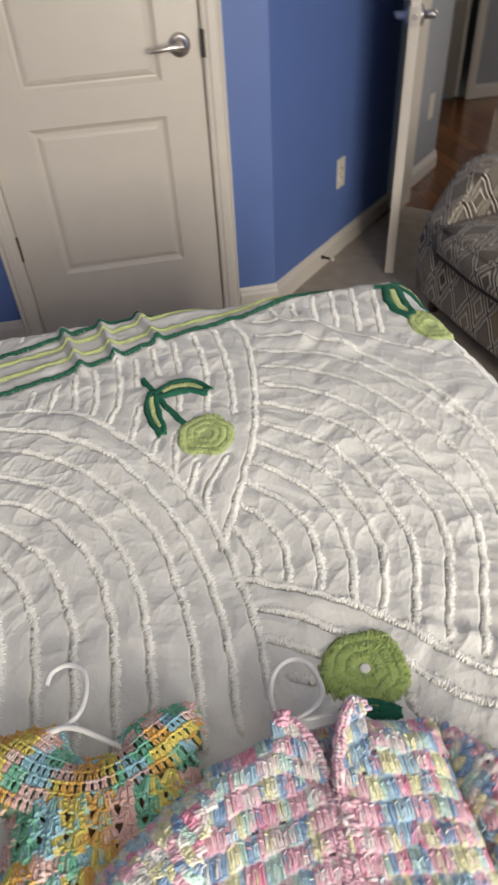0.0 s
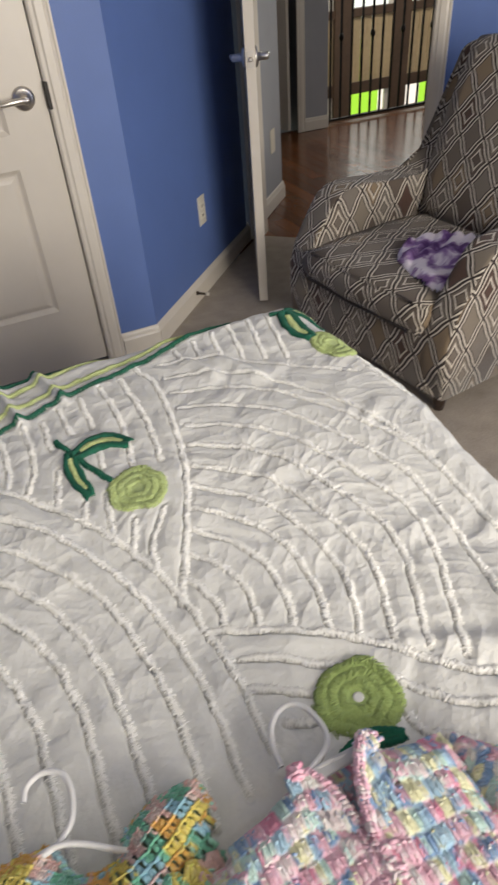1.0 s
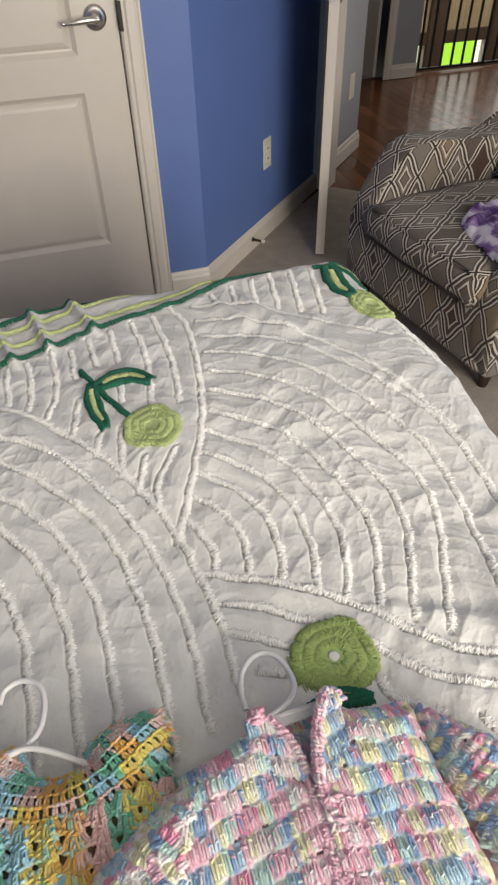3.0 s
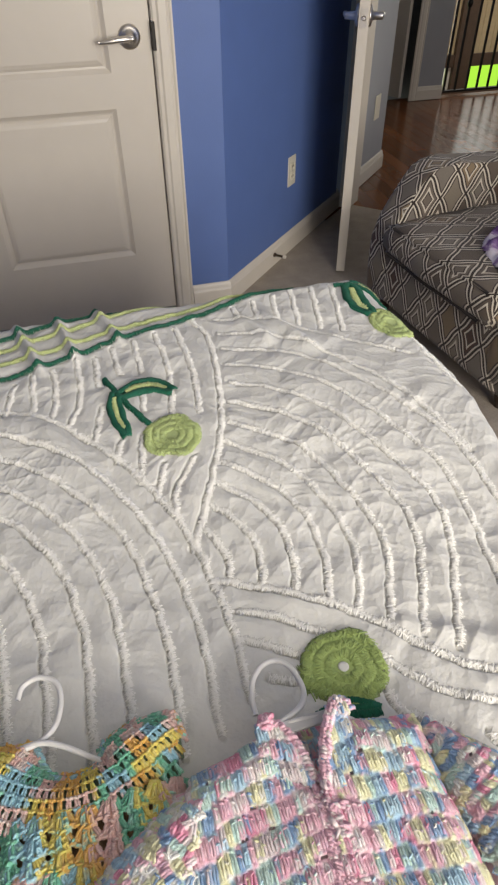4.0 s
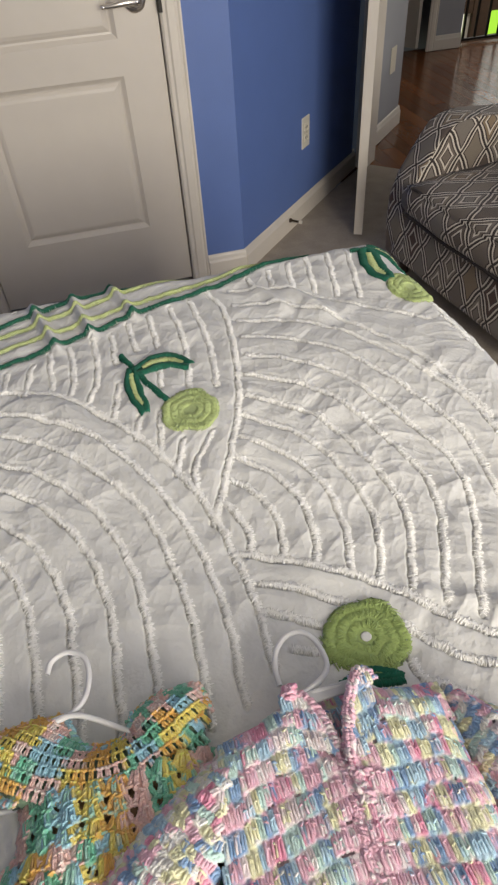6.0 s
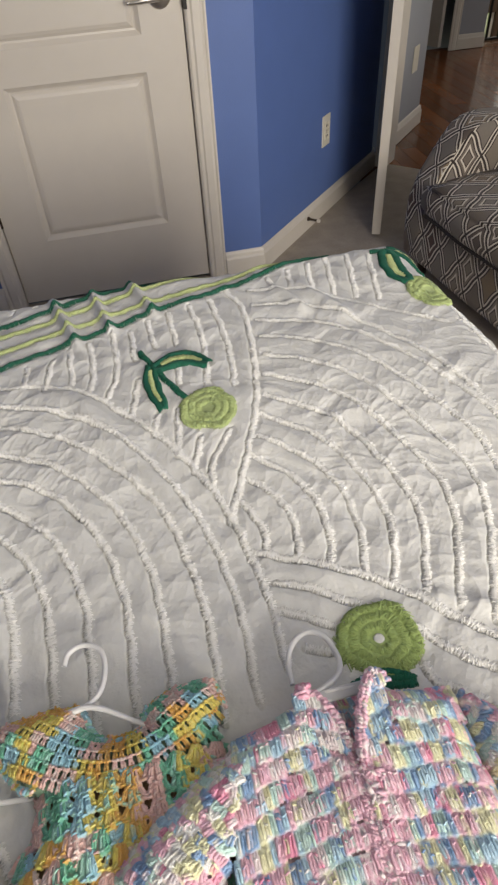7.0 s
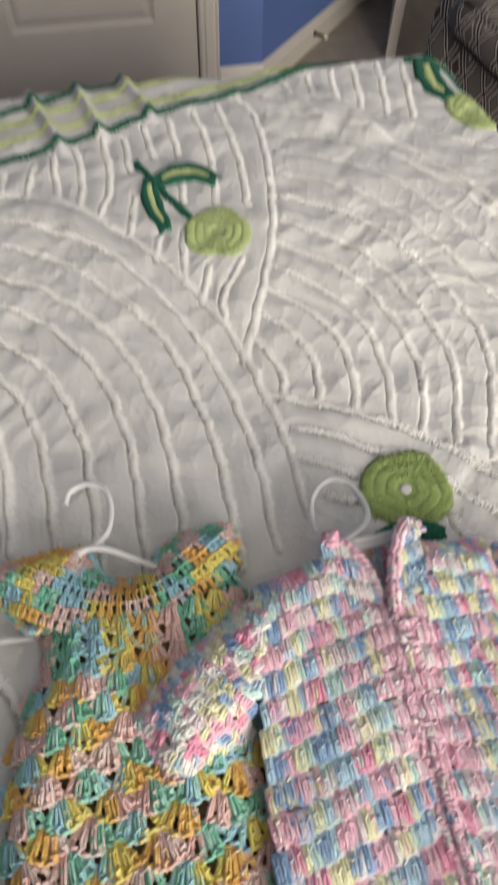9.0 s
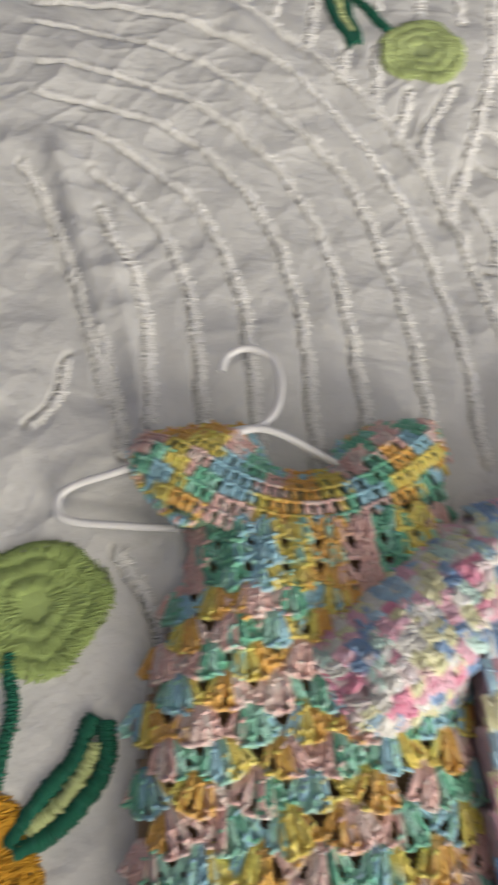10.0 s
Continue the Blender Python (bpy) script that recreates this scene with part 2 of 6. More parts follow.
def casing(name, legs, head, out, label):
    """Moulded trim round an opening: legs are (foot, inner direction away from the opening)."""
    t = empty(name, label, "trim", kind="structure")
    for foot, away in legs:
        bm = bmesh.new()
        f, aw, o = Vector(foot), Vector(away), Vector(out)
        rows_ = [[bm.verts.new(f + aw * w + o * q + Vector((0, 0, z))) for q, w in CASING] for z in (0, 2.045 + 0.0)]
        n = len(CASING)
        for k in range(n):
            bm.faces.new((rows_[0][k], rows_[0][(k + 1) % n], rows_[1][(k + 1) % n], rows_[1][k]))
        bm.faces.new(rows_[0]), bm.faces.new(list(reversed(rows_[1])))
        bmesh.ops.recalc_face_normals(bm, faces=bm.faces)
        part("side_casing", bm, TRIMW, t)
    (a, b) = head
    bm = bmesh.new()
    o = Vector(out)
    rows_ = [[bm.verts.new(Vector(q_) + Vector((0, 0, w)) + o * q) for q, w in CASING] for q_ in (a, b)]
    n = len(CASING)
    for k in range(n):
        bm.faces.new((rows_[0][k], rows_[0][(k + 1) % n], rows_[1][(k + 1) % n], rows_[1][k]))
    bm.faces.new(rows_[0]), bm.faces.new(list(reversed(rows_[1])))
    bmesh.ops.recalc_face_normals(bm, faces=bm.faces)
    part("head_casing", bm, TRIMW, t)
    return t


casing("closet_trim", [((DR + 0.004, NORTH, 0), (1, 0, 0)), ((DL - 0.004, NORTH, 0), (-1, 0, 0))],
       ((DL - 0.07, NORTH, 2.0455), (DR + 0.07, NORTH, 2.0455)), (0, -1, 0), "white moulded casing round the closet door")
for x0, x1 in ((DL - 0.012, DL - 0.003), (DR + 0.003, DR + 0.012)):
    tagged(part("closet_jamb", box_bm(x0, NORTH + 0.001, 0, x1, NORTH + 0.12, 2.045), TRIMW), "white painted door jamb", "jamb", kind="structure")
# unseen panel; its near-black colour stands for the unlit closet at the gaps
tagged(part("closet_dark_panel", box_bm(DL - 0.05, NORTH + 0.125, 0, DR + 0.05, NORTH + 0.16, 2.1), DARKGAP), "near-black panel standing in for the darkness behind the shut closet door", "wall", kind="structure")


def baseboard(name, a, b, out):
    return tagged(part(name, profile_bm(BASE, (*a, 0), (*b, 0), (*out, 0)), TRIMW), "white moulded baseboard along the wall", "baseboard", kind="structure")


baseboard("baseboard_north", (DR + 0.07, NORTH), (CX + 0.006, NORTH), (0, -1))
baseboard("baseboard_north_left", (-2.6, NORTH), (DL - 0.07, NORTH), (0, -1))
baseboard("baseboard_angled", (CX, NORTH), (1.30, 3.014), (DY, -DX))
baseboard("baseboard_beside_door", (JAMB.x + 0.075, JAMB.y - 0.075), (2.36, 1.965), (-S45, -S45))

# outlet plate on the angled wall
wall_way = Vector((DX, DY, 0)).normalized()
wall_out = Vector((DY, -DX, 0)).normalized()


def on_angled(s, z, out=0.0):
    q = Vector((CX, NORTH, 0)) + wall_way * s + wall_out * out
    q.z = z
    return q


frame_m = Matrix(((wall_way.x, -wall_out.x, 0, 0), (wall_way.y, -wall_out.y, 0, 0), (0, 0, 1, 0), (0, 0, 0, 1)))


def wall_plate(m, name, label, sockets):
    t = empty(name, label, "outlet")
    t.matrix_world = m
    part("plate", box_bm(-0.036, -0.006, -0.060, 0.036, 0.0, 0.060, 0.0025), PLATE, t)
    for z in sockets:
        part("socket", box_bm(-0.016, -0.008, z - 0.014, 0.016, -0.0055, z + 0.014, 0.004), PLATE, t)
        for dx, h in ((-0.007, 0.008), (0.006, 0.007)):
            part("slot", box_bm(dx - 0.0018, -0.0088, z - 0.004, dx + 0.0018, -0.0075, z - 0.003 + h), DARKGAP, t, "dark socket slot")
    part("screw", lathe_bm([(0.0035, 0), (0.0035, 0.0012), (0.002, 0.0018)], pose(0, -0.006, 0, 90), 10), NICKEL, t)
    return t


wall_plate(Matrix.Translation(on_angled(0.55, 0.35)) @ frame_m, "wall_outlet", "ivory duplex power outlet on the blue wall", (-0.02, 0.02))

# door stop on the baseboard
stop = empty("door_stop", "nickel spring door stop with white rubber tip", "door stop")
a0 = on_angled(0.375, 0.048, 0.014)
coil = [a0 + wall_out * (0.006 + 0.040 * k / 90) + Vector((0, 0, 1)) * 0.0045 * math.sin(k * 0.7) + wall_way * 0.0045 * math.cos(k * 0.7) for k in range(91)]
part("spring", tube_bm(coil, 0.0013, 5), BRONZE, stop)
part("base_disc", tube_bm([a0, a0 + wall_out * 0.006], 0.009, 12), BRONZE, stop)
part("tip", tube_bm([a0 + wall_out * 0.044, a0 + wall_out * 0.056], 0.0075, 10), TRIMW, stop, "white rubber tip")

# the open bedroom door, hinged at the doorway
NEAR_EDGE, HINGE_END = Vector((1.036, 2.303, 0.012)), Vector((1.338, 2.985, 0.012))
way = (HINGE_END - NEAR_EDGE)
length = way.length
ang = math.degrees(math.atan2(way.y, way.x))
bedroom_door = empty("bedroom_door", "white two-panel bedroom door standing wide open", "door", kind="structure")
bedroom_door.matrix_world = Matrix.Translation(NEAR_EDGE) @ pose(0, 0, 0, 0, 0, ang) @ Matrix.Translation((0, -0.0175, 0))
panel_door("slab", length, 2.026, bedroom_door)
lever(bedroom_door, pose(0.062, 0, 0.908), 1)
lever(bedroom_door, pose(0.062, 0.035, 0.908, 0, 0, 180), -1)
part("latch_plate", box_bm(-0.0015, 0.006, 0.88, 0.0005, 0.029, 0.937, 0.0004), NICKEL, bedroom_door, "nickel latch plate")
part("latch_bolt", lathe_bm([(0.008, 0), (0.008, 0.004), (0.005, 0.009)], pose(-0.001, 0.0175, 0.908, 0, -90), 10), NICKEL, bedroom_door)

# doorway jambs and casing
dv = Vector((S45, -S45, 0))
dout = Vector((-S45, -S45, 0))
OP0, OP1 = Vector((1.352, 2.973, 0)), JAMB.copy()
casing("doorway_trim", [(OP1 + dv * 0.004, dv)], (OP0 - dv * 0.03 + Vector((0, 0, 2.046)), OP1 + dv * 0.07 + Vector((0, 0, 2.046))), dout, "white moulded casing round the doorway")
for name, q0, q1 in (("doorway_jamb", OP0 - dv * 0.055, OP0), ("doorway_jamb", OP1, OP1 + dv * 0.03)):
    bm = bmesh.new()
    vs = [bm.verts.new(Vector((p_.x, p_.y, z))) for z in (0, 2.06) for p_ in (q0, q1, q1 - dout * 0.125, q0 - dout * 0.125)]
    for f in ((3, 2, 1, 0), (4, 5, 6, 7), (0, 1, 5, 4), (1, 2, 6, 5), (2, 3, 7, 6), (3, 0, 4, 7)):
        bm.faces.new([vs[k] for k in f])
    tagged(part(name, bm, TRIMW), "white painted doorway jamb", "jamb", kind="structure")

# ---- hall beyond the doorway ----
HALL0 = Vector((1.425, 3.155, 0))
HALL1 = Vector((1.775, 3.522, 0))
wall_strip("wall_hall_near", (HALL0.x, HALL0.y), (HALL1.x, HALL1.y), 0, TOP, 0.14, GREYW, "grey painted hall wall with a rounded corner")
baseboard("baseboard_hall_near", (HALL0.x, HALL0.y), (HALL1.x + 0.008, HALL1.y + 0.008), (DY, -DX))
wall_plate(Matrix.Translation(HALL0 + wall_way * 0.33 + Vector((0, 0, 0.36))) @ frame_m, "hall_outlet", "white outlet plate on the grey hall wall", ())
wall_strip("wall_hall_side", (HALL1.x - 0.10, HALL1.y + 0.12), (1.15, 4.1), 0, TOP, 0.12, GREYW, "grey painted hall wall")
wall_strip("wall_hall_west", (1.15, 4.1), (1.15, 5.9), 0, TOP, 0.12, GREYW, "grey painted hall wall")
HN = 4.86
wall_strip("wall_hall_north", (2.69, HN), (2.90, HN), 0, TOP, 0.11, GREYW, "blue-grey painted wall end beside the railing")
wall_strip("wall_hall_north_left", (1.15, HN), (1.86, HN), 0, TOP, 0.11, GREYW, "grey painted hall wall")
wall_strip("wall_hall_north_head", (1.86, HN), (2.69, HN), 2.06, TOP, 0.11, GREYW, "grey painted wall over a doorway")
wall_strip("wall_far_room", (0.9, 5.95), (2.95, 5.95), 0, TOP, 0.1, GREYW, "grey painted wall of the room beyond")
wall_strip("wall_far_room_side", (2.90, 4.97), (2.90, 5.95), 0, TOP, 0.05, GREYW, "grey painted partition wall")
baseboard("baseboard_hall_north", (2.69, HN), (2.902, HN), (0, -1))
casing("hall_door_trim", [((2.625, HN, 0), (1, 0, 0)), ((1.925, HN, 0), (-1, 0, 0))], ((1.86, HN, 2.046), (2.69, HN, 2.046)), (0, -1, 0), "white moulded casing of a hall doorway")
hall_door = empty("hall_door", "white panel door standing ajar off the hall", "door", kind="structure")
hall_door.matrix_world = pose(2.60, 4.93, 0.012, 0, 0, 118)
panel_door("slab", 0.66, 2.02, hall_door)
wall_strip("wall_hall_right", (4.9, HN + 0.1), (4.9, 1.2), 0, TOP, 0.12, GREYW, "grey painted hall wall")
wall_strip("wall_hall_back", (4.9, 1.2), (2.5, 1.2), 0, TOP, 0.12, GREYW, "grey painted hall wall")
wall_strip("wall_hall_bedroom", (2.49, 2.0), (2.49, 1.2), 0, TOP, -0.01, GREYW, "grey painted hall side of the bedroom wall")


def wood(name, tone):
    m = mat(name, tone, 0.21, vary=0.3, grain=22, island=0.0, coat=0.0)
    nt = m.node_tree
    mp = nt.nodes.new("ShaderNodeMapping")
    mp.inputs["Scale"].default_value = (14, 0.8, 3)
    nt.links.new(nt.nodes["Texture Coordinate"].outputs["Object"], mp.inputs["Vector"])
    info = nt.nodes.new("ShaderNodeObjectInfo")
    nz = nt.nodes["Noise Texture"]
    nz.noise_dimensions = "4D"
    sc = nt.nodes.new("ShaderNodeMath")
    sc.operation = "MULTIPLY"
    sc.inputs[1].default_value = 60
    nt.links.new(info.outputs["Random"], sc.inputs[0])
    nt.links.new(sc.outputs[0], nz.inputs["W"])
    nt.links.new(mp.outputs[0], nz.inputs["Vector"])
    # tone shift from board to board
    hsv = nt.nodes.new("ShaderNodeHueSaturation")
    vr = nt.nodes.new("ShaderNodeMapRange")
    vr.inputs["To Min"].default_value, vr.inputs["To Max"].default_value = 0.7, 1.3
    nt.links.new(info.outputs["Random"], vr.inputs["Value"])
    nt.links.new(vr.outputs[0], hsv.inputs["Value"])
    b = nt.nodes["Principled BSDF"]
    src = b.inputs["Base Color"].links[0].from_socket
    nt.links.new(src, hsv.inputs["Color"])
    nt.links.new(hsv.outputs[0], b.inputs["Base Color"])
    return m


BOARD = wood("reddish_oak_board", (0.17, 0.062, 0.021))
hall_floor = tagged(part("hall_floor", box_bm(1.2, 1.2, -0.021, 4.9, 4.955, -0.012), DARKGAP), "reddish brown glossy hardwood floor of the hall", "floor", kind="structure")

# ---- stair railing and the window beyond ----
rail = empty("stair_railing", "black iron stair railing with slim balusters", "railing")
RY = 4.93
part("bottom_rail", box_bm(2.91, RY - 0.013, 0.018, 4.88, RY + 0.013, 0.034, 0.002), IRON, rail)
part("top_rail", box_bm(2.91, RY - 0.03, 0.93, 4.88, RY + 0.03, 0.985, 0.012), mat("dark_handrail_wood", (0.06, 0.03, 0.016), 0.3, vary=0.2), rail, "dark wooden handrail")
for k in range(20):
    x = 2.965 + k * 0.097
    bal = part("baluster", box_bm(x - 0.0075, RY - 0.0075, 0.034, x + 0.0075, RY + 0.0075, 0.93, 0.001), IRON, rail)
    if k % 3 == 1:
        part("knuckle", lathe_bm([(0.008, -0.03), (0.016, -0.018), (0.021, 0), (0.016, 0.018), (0.008, 0.03)], pose(x, RY, 0.60), 10), IRON, bal, smooth=True)

FW = 7.0
FRAMEW = mat("brown_window_wood", (0.075, 0.042, 0.024), 0.5, vary=0.25, grain=30, bump=0.1)
SLATW = mat("tan_shutter_wood", (0.42, 0.31, 0.175), 0.55, vary=0.2, grain=26, bump=0.1, island=0.3)
LEAFGLOW = glow("sunlit_garden", (0.42, 0.80, 0.06), 1.1)
PALEGLOW = glow("pale_hazy_sky", (0.92, 0.95, 0.86), 1.3)
STRIPGLOW = glow("cream_strip_glow", (1.0, 0.90, 0.76), 1.2)
tagged(part("garden_backdrop", box_bm(3.0, 7.6, -1.4, 8.4, 7.62, 0.22), LEAFGLOW), "bright green sunlit garden outside", "backdrop", kind="structure")
tagged(part("sky_backdrop", box_bm(3.0, 7.6, 0.22, 8.4, 7.62, 2.6), PALEGLOW), "pale hazy sky above the garden", "backdrop", kind="structure")
win = empty("stair_window", "tall brown-framed stair window with tan shutters", "window", kind="structure")
posts = [3.90, 4.37, 5.16, 5.95, 6.6]
for x in posts:
    part("post", box_bm(x - 0.11, FW - 0.04, -1.4, x + 0.11, FW + 0.06, 2.6, 0.006), FRAMEW, win)
for x0, x1 in zip(posts, posts[1:]):
    x0, x1 = x0 + 0.11, x1 - 0.11
    for z0, z1 in ((-0.56, -0.48), (-0.25, -0.13), (0.50, 0.58), (1.4, 1.48)):
        part("cross_rail", box_bm(x0, FW - 0.03, z0, x1, FW + 0.05, z1, 0.004), FRAMEW, win)
    for z0, z1 in ((-0.48, -0.25), (0.58, 1.4)):
        for xa, xb in ((x0, x0 + 0.02), (x1 - 0.06, x1)):
            part("sash", box_bm(xa, FW, z0, xb, FW + 0.03, z1, 0.002), TRIMW, win)
    n = 8
    for k in range(n):
        xa = x0 + (x1 - x0) * k / n
        part("shutter_slat", box_bm(xa + 0.004, FW - 0.010 + 0.008 * (k % 2), -0.13, xa + (x1 - x0) / n - 0.004, FW + 0.012, 0.50, 0.002), SLATW, win)
    part("shutter_slab", box_bm(x0, FW - 0.02, -1.4, x1, FW + 0.02, -0.56), SLATW, win)
# the panes' bright cream edges, put in as glowing strips behind the frame
for xa, xb in ((4.17, 4.26), (4.95, 5.05), (5.27, 5.55), (6.06, 6.2)):
    tagged(part("bright_pane_strip", box_bm(xa, FW + 0.07, -1.4, xb, FW + 0.08, 0.5), STRIPGLOW), "glowing cream strip for the bright edges of the stair window panes", "backdrop", kind="structure")
wall_strip("wall_stair_left", (2.95, 4.97), (2.95, 7.1), -1.5, TOP, 0.05, GREYW, "grey painted stairwell wall")
wall_strip("wall_stair_right", (6.6, 7.1), (6.6, 4.9), -1.5, TOP, 0.1, GREYW, "grey painted stairwell wall")
tagged(part("stair_floor", box_bm(2.9, 4.97, -1.6, 6.7, 7.7, -1.45), BOARD), "dark wooden stair hall floor", "floor", kind="structure")
tagged(part("wall_landing_edge", box_bm(2.9, 4.956, -1.5, 6.7, 4.99, -0.02), TRIMW), "white painted landing edge", "wall", kind="structure")

# ---- armchair ----
def upholstery(name, u_axis, v_axes, size=0.108):
    """Interlaced diamond weave: cream and dark double lines over grey, tan and brown cells."""
    m = bpy.data.materials.new(name)
    m.use_nodes = True
    nt = m.node_tree
    b = nt.nodes["Principled BSDF"]
    b.inputs["Roughness"].default_value = 0.9
    b.inputs["Sheen Weight"].default_value = 0.15
    tc = nt.nodes.new("ShaderNodeTexCoord")
    sx = nt.nodes.new("ShaderNodeSeparateXYZ")
    nt.links.new(tc.outputs["Object"], sx.inputs[0])

    def math_(op, a, c=None, d=None):
        n = nt.nodes.new("ShaderNodeMath")
        n.operation = op
        for k, v in enumerate((a, c, d)):
            if v is None:
                continue
            if isinstance(v, (int, float)):
                n.inputs[k].default_value = v
            else:
                nt.links.new(v, n.inputs[k])
        return n.outputs[0]

    u = math_("MULTIPLY", sx.outputs[u_axis], 1 / size)
    v = sx.outputs[v_axes[0]]
    for a in v_axes[1:]:
        v = math_("ADD", v, sx.outputs[a])
    v = math_("MULTIPLY", v, 0.62 / size)
    v = math_("ADD", v, math_("MULTIPLY", math_("SINE", math_("MULTIPLY", v, 4 * math.pi)), 0.022))
    p, q = math_("ADD", u, v), math_("SUBTRACT", u, v)
    fp, fq = math_("FLOOR", p), math_("FLOOR", q)
    odd = math_("FLOORED_MODULO", fp, 2.0)
    ap = math_("ABSOLUTE", math_("SUBTRACT", math_("FRACT", p), 0.5))
    aq = math_("ABSOLUTE", math_("SUBTRACT", math_("FRACT", q), 0.5))
    s = math_("SUBTRACT", 0.5, math_("MAXIMUM", ap, aq))      # distance from the trellis lines
    cell = nt.nodes.new("ShaderNodeTexWhiteNoise")
    cell.noise_dimensions = "2D"
    cv = nt.nodes.new("ShaderNodeCombineXYZ")
    nt.links.new(math_("ADD", fp, 0.5), cv.inputs[0])
    nt.links.new(math_("ADD", fq, 0.5), cv.inputs[1])
    nt.links.new(cv.outputs[0], cell.inputs["Vector"])
    ramp = nt.nodes.new("ShaderNodeValToRGB")
    ramp.color_ramp.interpolation = "CONSTANT"
    tones = [(0.0, (0.155, 0.125, 0.10)), (0.22, (0.21, 0.175, 0.135)), (0.45, (0.105, 0.08, 0.062)), (0.58, (0.22, 0.16, 0.10)), (0.72, (0.18, 0.155, 0.13)), (0.86, (0.075, 0.038, 0.026))]
    while len(ramp.color_ramp.elements) < len(tones):
        ramp.color_ramp.elements.new(0.5)
    for el, (pos, c) in zip(ramp.color_ramp.elements, tones):
        el.position, el.color = pos, (*c, 1)
    nt.links.new(cell.outputs["Value"], ramp.inputs[0])
    colour = ramp.outputs[0]
    for low, high, tone, nested in ((-1, 0.045, (0.03, 0.020, 0.017), 0), (0.045, 0.105, (0.62, 0.56, 0.47), 0), (0.105, 0.155, (0.055, 0.04, 0.034), 0), (0.235, 0.295, (0.62, 0.56, 0.47), 1), (0.295, 0.34, (0.06, 0.043, 0.036), 1)):
        band = math_("MULTIPLY", math_("GREATER_THAN", s, low), math_("LESS_THAN", s, high))
        if nested:
            band = math_("MULTIPLY", band, odd)
        mx = nt.nodes.new("ShaderNodeMix")
        mx.data_type = "RGBA"
        nt.links.new(band, mx.inputs["Factor"])
        nt.links.new(colour, mx.inputs["A"])
        mx.inputs["B"].default_value = (*tone, 1)
        colour = mx.outputs["Result"]
    wv = nt.nodes.new("ShaderNodeTexNoise")
    wv.inputs["Scale"].default_value = 700
    nt.links.new(tc.outputs["Object"], wv.inputs["Vector"])
    mr = nt.nodes.new("ShaderNodeMapRange")
    mr.inputs["To Min"].default_value, mr.inputs["To Max"].default_value = 0.68, 1.08
    nt.links.new(wv.outputs["Fac"], mr.inputs["Value"])
    sc = nt.nodes.new("ShaderNodeVectorMath")
    sc.operation = "SCALE"
    nt.links.new(colour, sc.inputs[0])
    nt.links.new(mr.outputs[0], sc.inputs["Scale"])
    nt.links.new(sc.outputs[0], b.inputs["Base Color"])
    bp = nt.nodes.new("ShaderNodeBump")
    bp.inputs["Strength"].default_value, bp.inputs["Distance"].default_value = 0.35, 0.002
    nt.links.new(wv.outputs["Fac"], bp.inputs["Height"])
    nt.links.new(bp.outputs[0], b.inputs["Normal"])
    return m


FAB_FRONT = upholstery("woven_diamond_fabric", 1, (0, 2))
FAB_SIDE = upholstery("woven_diamond_fabric_side", 0, (2, 1))
LEG = mat("dark_stained_leg", (0.03, 0.018, 0.012), 0.4, vary=0.2)
PIPE = mat("dark_piping", (0.03, 0.024, 0.022), 0.85, vary=0.2)


def fabric_part(name, bm, parent, label=""):
    ob = part(name, bm, FAB_FRONT, parent, label, smooth=True)
    ob.data.materials.append(FAB_SIDE)
    for f in ob.data.polygons:
        if abs(f.normal.y) > 0.42:
            f.material_index = 1
    return ob


def puffed_box(x0, y0, z0, x1, y1, z1, bevel, puff=0.0, cuts=10, lean=0.0):
    """A soft upholstered block: rounded, slightly swollen and uneven."""
    bm = box_bm(x0, y0, z0, x1, y1, z1)
    bmesh.ops.subdivide_edges(bm, edges=bm.edges, cuts=cuts, use_grid_fill=True)
    c = Vector(((x0 + x1) / 2, (y0 + y1) / 2, (z0 + z1) / 2))
    h = Vector(((x1 - x0) / 2, (y1 - y0) / 2, (z1 - z0) / 2))
    for v in bm.verts:
        d = v.co - c
        inner = Vector([max(-h[k] + bevel, min(h[k] - bevel, d[k])) for k in range(3)])
        off = d - inner
        if off.length > 1e-6:
            off = off.normalized() * bevel
        swell = puff * math.prod(max(0, 1 - (d[k] / h[k]) ** 2) if abs(d[k]) < h[k] * 0.999 else 1 for k in range(3))
        n = noise.noise(v.co * 9) * 0.004
        v.co = c + inner + off + (off.normalized() if off.length > 1e-6 else Vector((0, 0, 0))) * (swell + n)
        v.co.x += lean * (v.co.z - z0)
    return bm


def swept_arm(y0, y1, profile, soft=0.03):
    """An arm from its side outline (x, z), rounded along its upper edges."""
    bm = bmesh.new()
    n = 9
    loops = []
    mid, half = (y0 + y1) / 2, (y1 - y0) / 2
    cx = sum(q[0] for q in profile) / len(profile)
    cz = sum(q[1] for q in profile) / len(profile)
    for k in range(n):
        s = -1 + 2 * k / (n - 1)
        y = mid + half * math.sin(s * math.pi / 2)
        inset = soft * (1 - math.sqrt(max(0, 1 - s ** 4)))
        loop = []
        for x, z in profile:
            d = Vector((x - cx, z - cz))
            d = d.normalized() * inset if d.length > 0 else d
            loop.append(bm.verts.new((x - d.x, y, z - (d.y if z > 0.12 else 0))))
        loops.append(loop)
    m = len(profile)
    for a, b in zip(loops, loops[1:]):
        for k in range(m):
            bm.faces.new((a[k], a[(k + 1) % m], b[(k + 1) % m], b[k]))
    bm.faces.new(list(reversed(loops[0]))), bm.faces.new(loops[-1])
    bmesh.ops.recalc_face_normals(bm, faces=bm.faces)
    return bm


